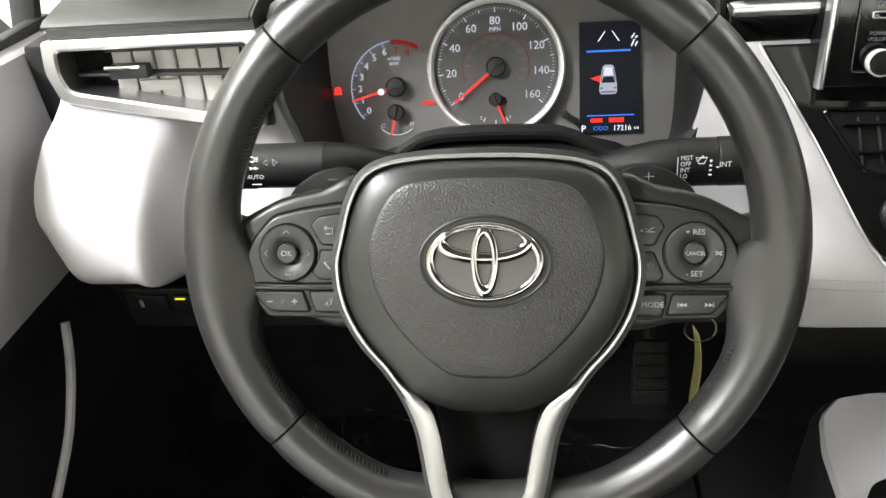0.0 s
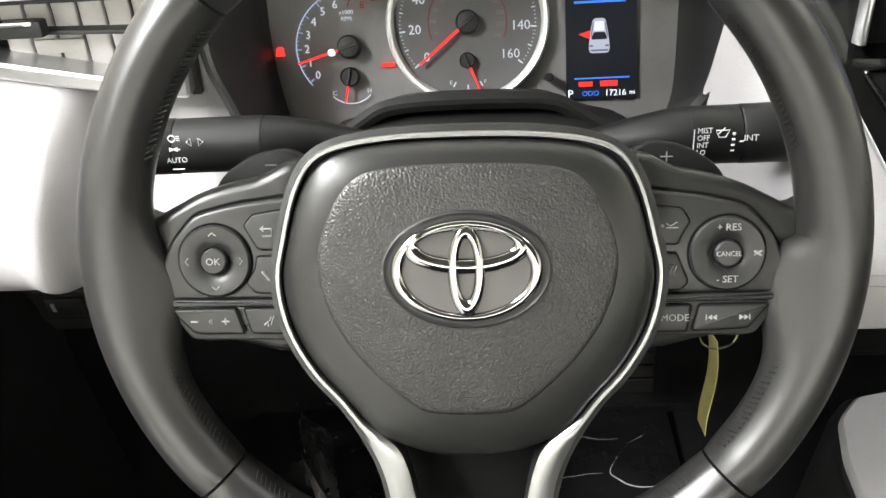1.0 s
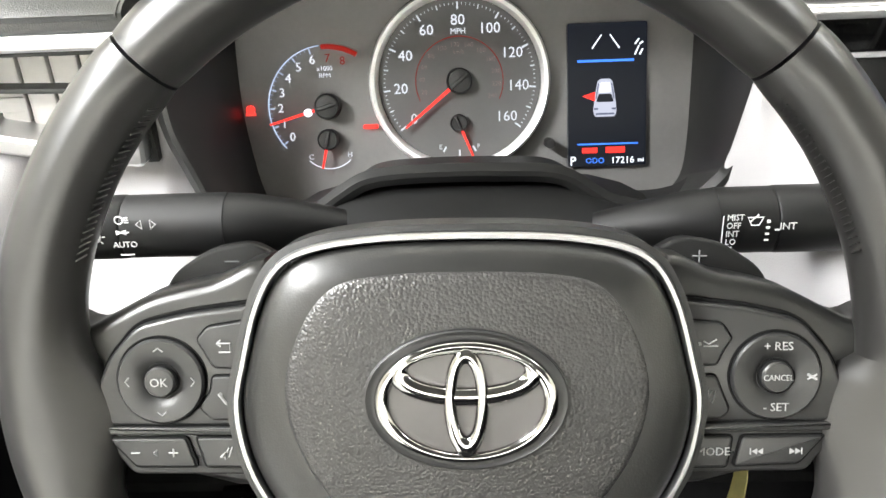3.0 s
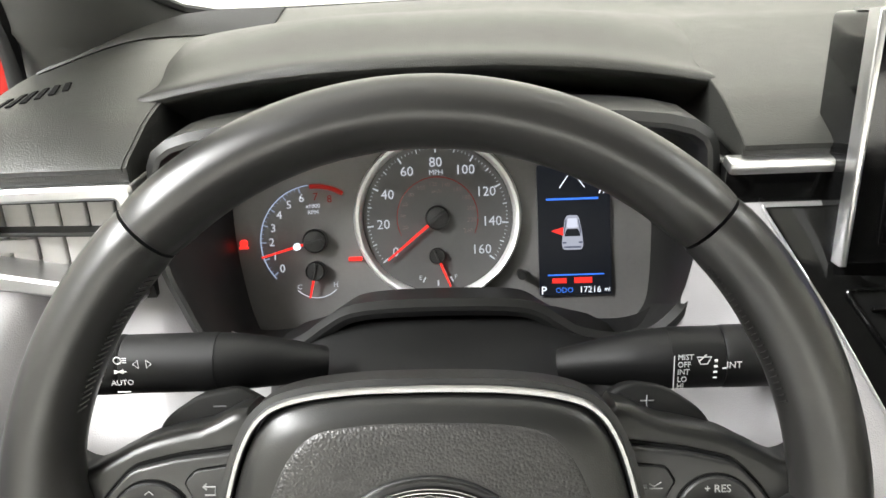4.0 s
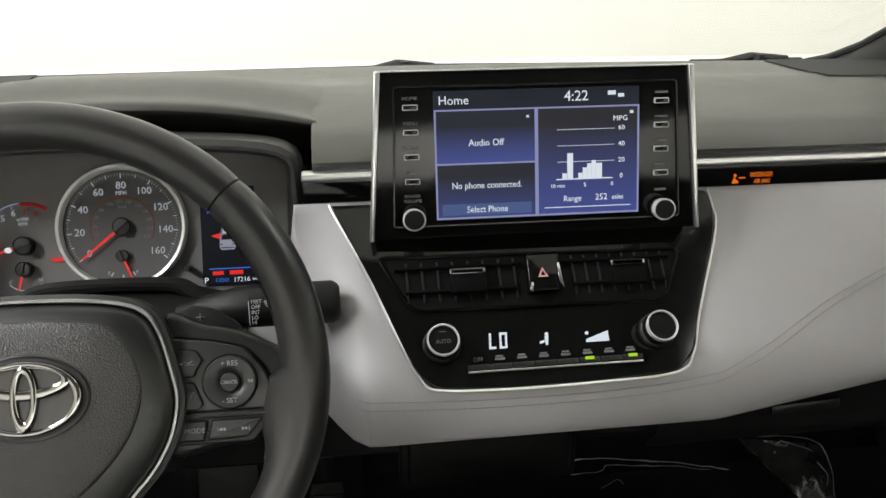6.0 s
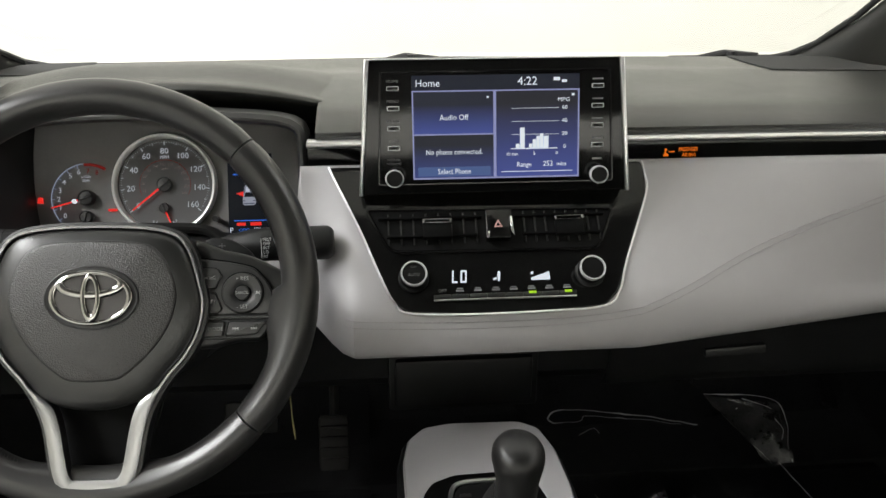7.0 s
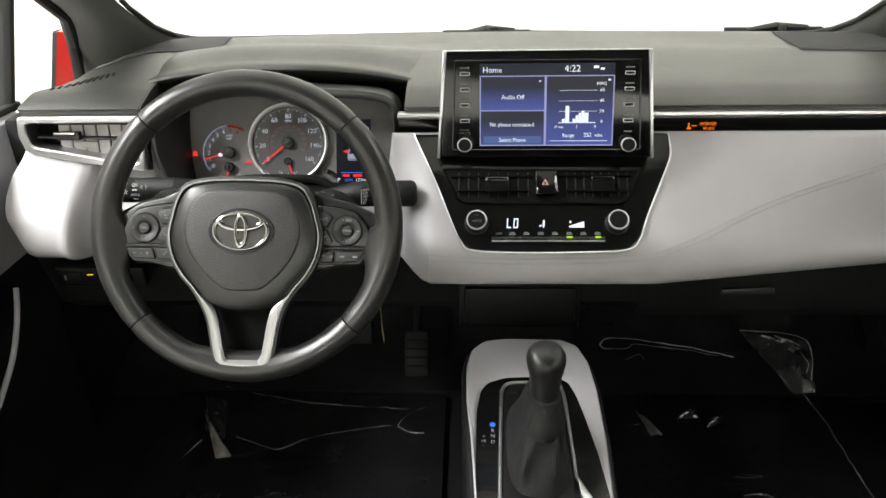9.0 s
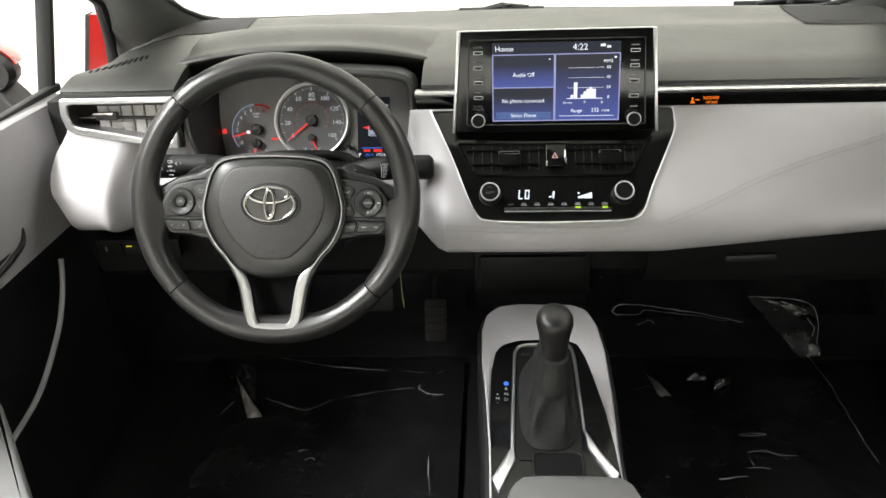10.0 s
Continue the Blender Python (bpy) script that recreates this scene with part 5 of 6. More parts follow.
# vent band
VB = [(-0.1340, 0.0660), (0.1230, 0.0610), (0.1040, 0.0205), (0.0950, 0.0165), (-0.1030, 0.0185), (-0.1130, 0.0230)]
vb = rounded(VB, 0.005)
# flat black plate; the recess depth is only in its colour
part("vent_recess", prism(vb, 0.0, 0.0046), M_SHADOW, stack)
part("vent_rim", ring_plate(inset(vb, -0.0015), inset(vb, 0.0012), 0.003, 0.0068, 0.0008), M_PIANO, stack)
for x0, x1 in ((-0.122, -0.016), (0.018, 0.112)):
    for k in range(2):
        y = 0.0545 - 0.0205 * k
        part("slat", box(x0 + 0.008 * k, y - 0.0012, 0.0035, x1 - 0.006 * k, y + 0.0012, 0.0090, 0.0006), M_VANE, stack)
    n = 8
    for k in range(n):
        x = x0 + 0.010 + (x1 - x0 - 0.016) * k / (n - 1)
        part("vane", box(x - 0.0008, 0.0255, 0.0030, x + 0.0008, 0.0600, 0.0062, 0.0003), M_VANE2, stack)
for cx in (-0.0625, 0.0735):
    tab = part("vent_tab", box(cx - 0.0145, 0.0300, 0.006, cx + 0.0145, 0.0475, 0.0135, 0.0015), M_VANE, stack, "vent tab with a chrome lip")
    part("chrome_lip", ring_plate(rounded(rect(cx - 0.0150, 0.0455, cx + 0.0150, 0.0505), 0.001), rounded(rect(cx - 0.0128, 0.0467, cx + 0.0128, 0.0489), 0.0006), 0.008, 0.0150, 0.0005), M_CHROME, tab)
hz = part("hazard_button", prism(rounded([(-0.0125, 0.0590), (0.0145, 0.0590), (0.0110, 0.0270), (-0.0135, 0.0270)], 0.001), 0.002, 0.0150, 0.001), M_PIANO, stack, "hazard button with a red triangle")
tri = [(-0.0052, 0.0385), (0.0036, 0.0385), (-0.0008, 0.0470)]
part("triangle", ring_plate(rounded(tri, 0.0006, 2), rounded(inset(tri, 0.0014), 0.0003, 2), 0.0145, 0.0155), mat("hazard_red", (0.40, 0.22, 0.21), 0.5), hz)
part("chrome_edge", prism([(-0.0135, 0.0270), (-0.0118, 0.0340), (-0.0100, 0.0340), (-0.0112, 0.0262)], 0.0148, 0.0165, 0.0004), M_CHROME, hz)
part("chrome_edge", prism([(0.0118, 0.0500), (0.0138, 0.0505), (0.0150, 0.0275), (0.0118, 0.0340)], 0.0148, 0.0165, 0.0004), M_CHROME, hz)
# climate controls
for cx, cap in ((-0.0890, True), (0.0895, False)):
    kb = part("climate_knob", lathe([(0.0130, 0.003), (0.0126, 0.017), (0.0118, 0.0185), (0.003, 0.0188)], 48, cx=cx, cy=-0.0105), M_KNOBF, stack, "black climate knob with a chrome ring")
    part("chrome_ring", lathe([(0.0126, 0.0150), (0.0132, 0.0185), (0.0129, 0.0203), (0.0118, 0.0205), (0.0113, 0.0190)], 48, cx=cx, cy=-0.0105, cap0=False, cap1=False), M_KNOB, kb)
    part("collar", lathe([(0.0152, 0.003), (0.0150, 0.008), (0.0135, 0.010)], 48, cx=cx, cy=-0.0105, cap0=False, cap1=False), M_BLACK, kb)
    if cap:
        bm = words("AUTO", 0.0048, cx, -0.0120, 0.0191, squeeze=0.9)
        prism(rect(cx - 0.003, -0.0040, cx + 0.003, -0.0035), 0.0186, 0.0190, bm=bm)
        part("lettering", bm, M_DIMP, kb, smooth=False)
seg = bmesh.new()


def seven(ch, x, y, w, h, bm):
    on = {"L": "def", "O": "abcdef"}[ch]
    t, m_ = 0.0016, 0.0003
    for s in on:
        r = {"a": (x, y + h - t, x + w, y + h), "b": (x + w - t, y + h / 2 + m_, x + w, y + h), "c": (x + w - t, y, x + w, y + h / 2 - m_), "d": (x, y, x + w, y + t), "e": (x, y, x + t, y + h / 2 - m_), "f": (x, y + h / 2 + m_, x + t, y + h)}[s]
        q = [(a + 0.08 * (b - y), b) for a, b in rect(*r)]
        prism(q, 0.0040, 0.0052, bm=bm)


seven("L", -0.0510, -0.0165, 0.0056, 0.0130, seg)
seven("O", -0.0425, -0.0165, 0.0062, 0.0130, seg)
part("temperature_reading", seg, G_WHITE, stack, "white lit digits", smooth=False)
seg = bmesh.new()
prism(circle(-0.0030, -0.0070, 0.0014, 12), 0.0040, 0.0052, bm=seg)
prism([(-0.0048, -0.0088), (-0.0016, -0.0080), (-0.0028, -0.0160), (-0.0046, -0.0160)], 0.0040, 0.0052, bm=seg)
prism([(-0.0092, -0.0128), (-0.0055, -0.0122), (-0.0055, -0.0138), (-0.0092, -0.0150)], 0.0040, 0.0052, bm=seg)
part("airflow_symbol", seg, G_WHITE, stack, "white lit airflow symbol", smooth=False)
for k in range(8):
    x = 0.0292 + 0.0024 * k
    part("fan_bar", prism([(x, -0.0160), (x + 0.0022, -0.0160), (x + 0.0022, -0.0130 + 0.0008 * k), (x, -0.0137 + 0.0008 * k)], 0.0040, 0.0052), G_WHITE, stack, smooth=False)
part("fan_symbol", prism(circle(0.0305, -0.0085, 0.0014, 10), 0.0040, 0.0052), G_WHITE, stack, smooth=False)
part("key_strip", box(-0.0700, -0.0352, 0.003, 0.0732, -0.0339, 0.0066, 0.0004), M_SATIN, stack, "thin bright strip below the keys")
bm = bmesh.new()
for k in range(8):
    x = -0.0700 + 0.0180 * k
    keyb = part("climate_key", prism(rect(x, -0.0335, x + 0.0172, -0.0290), 0.003, 0.0075, 0.0012), M_SPOKE, stack, "slim climate key with a worn edge")
    if k in (5, 7):
        part("green_light", prism(rect(x + 0.0050, -0.0312, x + 0.0122, -0.0288), 0.007, 0.0082), G_GREEN, keyb, "green lit marker")
    if k:
        prism(rect(x + 0.0045, -0.0258, x + 0.0125, -0.0238), 0.0038, 0.0043, bm=bm)
        prism(rect(x + 0.0055, -0.0232, x + 0.0115, -0.0218), 0.0038, 0.0043, bm=bm)
words("OFF", 0.0048, -0.0610, -0.0245, 0.0044, bm)
part("key_lettering", bm, M_DIMP, stack, smooth=False)

# airbag sign in the black band
sign = thing("airbag_sign", "amber lit passenger airbag sign in the black band", "warning sign", plane_at((0.569, 0.2128, 0.9395), 0) @ Matrix.Diagonal((0.63, 0.8, 1, 1)))
bm = prism(circle(-0.030, 0.004, 0.0022, 12), 0, 0.0006)
prism([(-0.034, -0.005), (-0.031, 0.002), (-0.024, -0.003), (-0.025, -0.005)], 0, 0.0006, bm=bm)
prism(rect(-0.024, 0.0005, -0.014, 0.0018), 0, 0.0006, bm=bm)
part("symbol", bm, G_AMBER, sign, smooth=False)
bm = words("PASSENGER", 0.0078, 0.010, 0.0042, 0.0005, squeeze=0.85)
words("AIR BAG", 0.0072, 0.012, -0.0035, 0.0005, bm, squeeze=0.9)
part("lettering", bm, G_AMBER, sign, smooth=False)

# ---- left air vent ----
VM = plane_at((-0.2700, 0.215, 0.93), 5)
vent = thing("side_air_vent", "side air vent in a satin silver frame", "air vent", VM)
VO = rounded([(-0.0815, 0.0268), (-0.084, 0.002), (-0.0765, -0.0205), (-0.066, -0.0245), (0.0404, -0.0440), (0.086, -0.0485), (0.092, 0.0280)], 0.005)
VI = rounded([(-0.0700, 0.0186), (-0.0715, 0.001), (-0.0668, -0.0118), (-0.060, -0.0145), (0.0425, -0.0334), (0.078, -0.0372), (0.082, 0.0190)], 0.004)
part("frame", ring_plate(VO, VI, -0.030, 0.006, 0.002), M_SATIN, vent, "satin silver frame")
part("duct", prism(VI, -0.034, -0.026), M_SHADOW, vent)
for k in range(7):
    x = -0.040 + 0.018 * k
    part("vane", box(x, -0.036 if k > 4 else -0.032, -0.027, min(x + 0.0165, 0.078), 0.017, -0.0215, 0.002), M_VANEL, vent, "pale grey upright vane")
part("bar", prism([(-0.064, -0.0020), (0.079, -0.0054), (0.079, -0.0089), (-0.064, -0.0045)], -0.02, -0.008, 0.001), M_BLACK, vent)
part("slat", prism([(-0.040, 0.0150), (0.079, 0.0150), (0.079, 0.0125), (-0.040, 0.0125)], -0.02, -0.013, 0.001), M_BLACK, vent)
vt = part("tab", box(-0.034, -0.0060, -0.010, -0.002, 0.0050, 0.0005, 0.0015), M_BLACK, vent, "black tab with a chrome lip")
part("chrome_lip", box(-0.036, 0.0020, -0.004, -0.006, 0.0052, 0.0030, 0.001), M_CHROME, vt)
part("lower_tab", box(-0.020, -0.0210, -0.0215, 0.014, -0.0120, -0.0185, 0.001), M_VANEL, vent)

# defroster outlet in the dash top
df = thing("defroster_grille", "black slotted demister outlet in the dash top", "grille")
for k in range(10):
    x = -0.330 + 0.0078 * k
    y0 = 0.276 + 0.0052 * k
    y1 = y0 + 0.020 + 0.004 * min(k, 9 - k)
    ring = [(x, y0), (x + 0.0044, y0), (x - 0.0016, y1), (x - 0.006, y1)]
    bm = bmesh.new()
    bridge(bm, [[(a, b, pad_height(a, b) - 0.006) for a, b in ring], [(a, b, pad_height(a, b) + 0.0012) for a, b in ring]], True, True, True)
    # slot drawn as a thin black block, its shade put into the colour
    part("slot", bm, M_SHADOW, df, smooth=False)

# switches below the left leather
sw = thing("switch_panel", "small black switch panel with a yellow light", "switch panel", plane_at((-0.278, 0.196, 0.727), -6))
part("panel", prism(rounded(rect(-0.060, -0.018, 0.070, 0.014), 0.003), -0.01, 0.004, 0.002), M_STALK, sw)
for k in range(3):
    part("switch", prism(rounded(rect(-0.050 + 0.036 * k, -0.010, -0.020 + 0.036 * k, 0.008), 0.002), 0.0, 0.007, 0.0015), M_STALK, sw)
part("yellow_light", prism(rect(-0.012, 0.0045, -0.003, 0.0060), 0.004, 0.0078), G_YLED, sw)
part("mark", prism(rect(-0.046, -0.004, -0.043, 0.004), 0.004, 0.0075), M_GREYP, sw)

# ---- centre console ----
KM = plane_at((0.355, 0.0, 0.602), 82)
con = thing("centre_console", "centre console with light grey surround and black plate", "console", KM)
KO = [(-0.0860, -0.300), (-0.0880, -0.1000), (-0.0925, -0.0100), (-0.0985, 0.0600), (-0.0990, 0.1250), (-0.0920, 0.1600), (-0.0740, 0.1790), (-0.0430, 0.1850), (0.0380, 0.1830), (0.0600, 0.1700), (0.0720, 0.1350), (0.0775, 0.0800), (0.0775, -0.0100), (0.0740, -0.1000), (0.0735, -0.300)]
KI = [(-0.0840, -0.300), (-0.0850, -0.1400), (-0.0868, -0.0520), (-0.0850, 0.0400), (-0.0790, 0.0800), (-0.0690, 0.0960), (-0.0445, 0.1065), (0.0220, 0.1085), (0.0400, 0.0980), (0.0490, 0.0700), (0.0560, 0.0300), (0.0650, -0.0300), (0.0708, -0.0980), (0.0720, -0.1400), (0.0720, -0.300)]
ko, ki = rounded(KO, 0.006, 3), rounded(KI, 0.006, 3)
bm = bmesh.new()
bridge(bm, [[(x, y, -0.30) for x, y in inset(ko, -0.007)], [(x, y, -0.012) for x, y in inset(ko, -0.007)], [(x, y, -0.006) for x, y in inset(ko, -0.004)], [(x, y, -0.006) for x, y in inset(ko, 0.004)]], True, False, True)
part("body", bm, M_LOWER, con, "black console side")
bm = bmesh.new()
bridge(bm, [[(x, y, -0.006) for x, y in ko], [(x, y, 0.000) for x, y in ko], [(x, y, 0.003) for x, y in inset(ko, 0.002)], [(x + (u - x) * 0.8, y + (v - y) * 0.8, 0.001) for (x, y), (u, v) in zip(ko, ki)], [(u, v, -0.003) for u, v in ki]])
part("light_surround", bm, M_LEATHER, con, "light grey moulded surround")
part("black_plate", prism(ki, -0.006, -0.0028), M_PIANO, con, "gloss black gear plate")
GATE = [(-0.0583, -0.1005), (-0.0565, -0.0500), (-0.0545, 0.0000), (-0.0520, 0.0600), (-0.0500, 0.0800), (-0.0400, 0.0925), (-0.0050, 0.0950), (0.0230, 0.0945), (0.0300, 0.0850), (0.0326, 0.0579), (0.0332, -0.0092), (0.0336, -0.0702)]
gate = catmull(GATE, 4, False)
part("gate_trim", tube([(x, y, -0.001) for x, y in [(-0.0835, -0.150)] + gate + [(0.0502, -0.1074), (0.0690, -0.1400)]], 0.0026, n=8), M_SATIN, con, "satin silver gate trim")
for s, pts in ((-1, [(-0.0835, -0.152), (-0.0760, -0.168), (-0.0550, -0.118), (-0.0565, -0.098), (-0.0610, -0.102)]), (1, [(0.0690, -0.1430), (0.0620, -0.1480), (0.0360, -0.098), (0.0345, -0.072), (0.0390, -0.082)])):
    part("rear_trim", prism(pts, -0.004, 0.002, 0.001), M_SATIN, con, "satin silver wing")
part("gate_well", prism(inset(rounded(GATE + [(0.0300, -0.1200), (-0.0520, -0.1200)], 0.004), 0.003), -0.004, -0.0018), M_STALK, con)
part("indicator_light", prism(circle(-0.0645, 0.0166, 0.0036, 16), -0.004, -0.0015), G_BLUE, con, "blue lit park marker")
bm = bmesh.new()
for w, x, y in (("R", -0.0645, 0.0065), ("N", -0.0645, -0.0030), ("D", -0.0648, -0.0130), ("M", -0.0765, -0.0120)):
    words(w, 0.0078, x, y, -0.0025, bm)
words("+", 0.0065, -0.0765, -0.0040, -0.0025, bm)
words("-", 0.0065, -0.0765, -0.0190, -0.0025, bm)
part("gear_letters", bm, M_GREYP, con, "pale printed gear letters", smooth=False)
part("lock_release", prism(rounded(rect(-0.0415, 0.0725, -0.0295, 0.0765), 0.001), -0.003, 0.0, 0.0004), M_SPOKE, con)
# flat black plate stands for the shaded cup opening
cup = part("cup_recess", prism(rounded(rect(-0.031, -0.142, 0.027, -0.108), 0.006), -0.005, -0.0012), M_SHADOW, con)
part("cup_lip", ring_plate(rounded(rect(-0.034, -0.146, 0.030, -0.104), 0.008), rounded(rect(-0.031, -0.142, 0.027, -0.108), 0.006), -0.005, 0.0005, 0.001), M_STALK, con)

lev = thing("gear_lever", "black gear lever with a grey stitched leather boot", "gear lever", KM)
bm = bmesh.new()
rings = []
for t in [i / 16 for i in range(17)]:
    z = 0.106 * t
    wx = 0.0375 * (1 - t) ** 1.2 + 0.0185 * (1 - (1 - t) ** 1.3)
    y0, y1 = -0.102 + 0.042 * t ** 0.8, 0.060 - 0.068 * t ** 0.8
    ring = []
    for j in range(40):
        a = 2 * math.pi * j / 40
        ca, sa = math.cos(a), math.sin(a)
        fold = 1 + (0.050 * math.sin(5 * a + 3 * t) + 0.045 * math.sin(8 * a - 6 * t + 1)) * math.sin(math.pi * t) ** 0.8
        fold -= 0.16 * math.exp(-((a - 5.55 - 0.25 * t) / 0.16) ** 2) * math.sin(math.pi * min(1.0, t * 1.1)) + 0.10 * math.exp(-((a - 3.75) / 0.14) ** 2) * math.sin(math.pi * t)
        px = wx * math.copysign(abs(ca) ** 0.62, ca) * fold
        py = (y0 + y1) / 2 + (y1 - y0) / 2 * math.copysign(abs(sa) ** 0.62, sa) * fold
        ring.append((-0.0108 + px + 0.004 * t, py, z))
    rings.append(ring)
bridge(bm, rings, True, True, True)
part("boot", bm, M_BOOT, lev, "dark grey gathered leather boot")
bm = bmesh.new()
rings = []
for t, wx, wy, dy in ((0, 0.0172, 0.0220, 0), (0.2, 0.0175, 0.0222, 0.0), (0.45, 0.0186, 0.0235, 0.0), (0.60, 0.0208, 0.026, 0.002), (0.74, 0.0228, 0.027, 0.003), (0.84, 0.0224, 0.0255, 0.003), (0.92, 0.0196, 0.022, 0.003), (0.97, 0.0155, 0.0165, 0.003), (1.0, 0.008, 0.009, 0.003), (1.005, 0.002, 0.002, 0.003)):
    rings.append([(-0.0065 + wx * math.cos(2 * math.pi * j / 28), -0.033 + dy + wy * math.sin(2 * math.pi * j / 28), 0.098 + 0.068 * t) for j in range(28)])
bridge(bm, rings, True, True, True)
part("knob", bm, M_KNOBL, lev, "smooth black leather knob")
bm = bmesh.new()
for k in range(7):
    for s in (-1, 1):
        tube([(-0.0068 + s * 0.0012, -0.0632 - 0.0015 * k, 0.0985 - 0.0045 * k), (-0.0068 + s * 0.0032, -0.0628 - 0.0015 * k, 0.0970 - 0.0045 * k)], 0.0004, n=4, bm=bm)
part("boot_stitching", bm, M_GREYP, lev)
bm = bmesh.new()
bridge(bm, [[(-0.0068 + k * 0.0195 * math.cos(2 * math.pi * j / 32), -0.036 + k * 0.0260 * math.sin(2 * math.pi * j / 32) - dy, z) for j in range(32)] for k, z, dy in ((1.02, 0.060, 0.007), (1.30, 0.0635, 0.007), (1.32, 0.067, 0.0065), (1.24, 0.078, 0.005), (1.13, 0.090, 0.0025), (1.03, 0.099, 0.0005), (0.99, 0.1025, 0.0), (0.84, 0.1035, 0.0))])
part("collar", bm, M_BOOT, lev, "stitched leather collar")

arm = thing("armrest", "dark grey padded console armrest", "armrest")
bm = bmesh.new()
rings = []
for y, w, zt_ in ((-0.192, 0.020, 0.622), (-0.196, 0.042, 0.632), (-0.206, 0.058, 0.642), (-0.222, 0.068, 0.648), (-0.245, 0.074, 0.651), (-0.32, 0.078, 0.654), (-0.50, 0.078, 0.655)):
    rings.append([(0.360 - w, y, 0.60), (0.360 - w, y, zt_ - 0.010), (0.360 - w * 0.93, y, zt_ - 0.002), (0.360 - w * 0.5, y, zt_), (0.360 + w * 0.5, y, zt_), (0.360 + w * 0.93, y, zt_ - 0.002), (0.360 + w, y, zt_ - 0.010), (0.360 + w, y, 0.60)])
bridge(bm, rings, True, True, True)
part("cushion", bm, M_REST, arm)
part("base", box(0.285, -0.52, 0.33, 0.435, -0.215, 0.602, 0.004), M_LOWER, arm)

# ---- driver's door ----
door = thing("door_1", "driver's door panel with light grey leather and black lower trim", "door", kind="structure")
rows = []
for y, z0, z1 in ((0.32, 0.742, 0.930), (0.22, 0.745, 0.934), (0.0, 0.748, 0.940), (-0.12, 0.750, 0.942), (-0.20, 0.751, 0.943)):
    k = [(-0.425, z1 + 0.004), (-0.412, z1), (-0.405, z1 - 0.012), (-0.398, (z0 + z1) / 2), (-0.402, z0)]
    rows.append([(x, y, z) for x, z in catmull([(a, b) for a, b in k], 3, False)])
part("leather_panel", grid(rows, thick=-0.004), M_LEATHER, door, "light grey leather upper")
rows = [[(x, y, z) for x, z in ((-0.403, 0.750), (-0.412, 0.742), (-0.425, 0.70), (-0.430, 0.55), (-0.415, 0.33), (-0.43, 0.28))] for y in (0.34, 0.1, -0.1, -0.2)]
part("lower_trim", grid(rows, thick=-0.004), M_LOWER, door, "black lower panel")
part("edge_trim", tube(catmull([(-0.389, 0.172, 0.719), (-0.387, 0.158, 0.690), (-0.387, 0.140, 0.660), (-0.387, 0.108, 0.625), (-0.387, 0.032, 0.578), (-0.388, -0.042, 0.560), (-0.392, -0.16, 0.54)], 5, False), 0.0042, n=8), M_LEATHER, door, "pale curved edge of the door pocket")
part("pull_cup", prism(catmull([(-0.11, 0.850), (0.02, 0.845), (0.105, 0.842), (0.122, 0.825), (0.110, 0.795), (0.04, 0.775), (-0.11, 0.770)], 4), 0.0, 0.006, 0.002), M_SPOKE, door, "grey recessed pull", m=Matrix(((0, 0, 1, -0.402), (1, 0, 0, 0), (0, 1, 0, 0), (0, 0, 0, 1))))
part("pull_handle", tube(catmull([(-0.395, -0.11, 0.772), (-0.390, 0.0, 0.772), (-0.390, 0.07, 0.778), (-0.394, 0.102, 0.784), (-0.398, 0.112, 0.800)], 5, False), 0.0042, n=10), M_BLACK, door, "black pull handle")
part("belt_seal", box(-0.430, -0.2, 0.934, -0.415, 0.345, 0.946, 0.003), M_SEAL, door, "black window seal")
part("divider_bar", tube([(-0.435, 0.330, 0.925), (-0.402, 0.345, 1.10), (-0.375, 0.33, 1.24)], 0.014, n=10, flat=0.7), M_SEAL, door, "black divider bar of the quarter window")
part("quarter_seal", tube([(-0.425, 0.335, 0.915), (-0.440, 0.50, 0.895), (-0.442, 0.598, 0.905), (-0.428, 0.575, 0.985), (-0.394, 0.495, 1.045), (-0.375, 0.335, 1.125)], 0.0115, n=10), M_SEAL, door, "black seal of the quarter window")
part("sill_end", prism(rounded([(-0.405, -0.036), (-0.385, -0.058), (-0.235, -0.255), (-0.30, -0.32), (-0.42, -0.30)], 0.01), 0.56, 0.62, 0.006), M_ARM, door, "grey padded armrest end")

mir = thing("wing_mirror", "wing mirror with red cap and black foot", "wing mirror")
bm = bmesh.new()
rings = []
for t, w, h in ((0, 0.03, 0.03), (0.15, 0.06, 0.055), (0.5, 0.075, 0.065), (0.85, 0.08, 0.068), (1, 0.075, 0.063)):
    rings.append([(-0.704 + w * 1.4 * math.cos(2 * math.pi * j / 24), 0.60 - 0.09 * t, 0.918 + 0.78 * h * math.sin(2 * math.pi * j / 24)) for j in range(24)])
bridge(bm, rings, True, True, True)
part("housing", bm, M_BLACK, mir, "black mirror housing")
part("cap", grid([[(-0.704 + r * 1.4 * 0.080 * math.cos(a), 0.606 - 0.085 * t, 0.920 + r * 0.057 * math.sin(a)) for a in [math.pi * (0.06 + 0.94 * j / 14) for j in range(15)]] for t, r in ((0, 0.5), (0.2, 0.85), (0.6, 0.98), (0.85, 1.0))], thick=0.003), M_RED, mir, "glossy red cap")
part("foot", prism([(-0.74, 0.79), (-0.60, 0.815), (-0.425, 0.868), (-0.425, 0.890), (-0.582, 0.840), (-0.622, 0.888), (-0.74, 0.890)], -0.57, -0.50, 0.008), M_BLACK, mir, "black mirror foot", m=pose(0, 0, 0, 90, 0, 0))



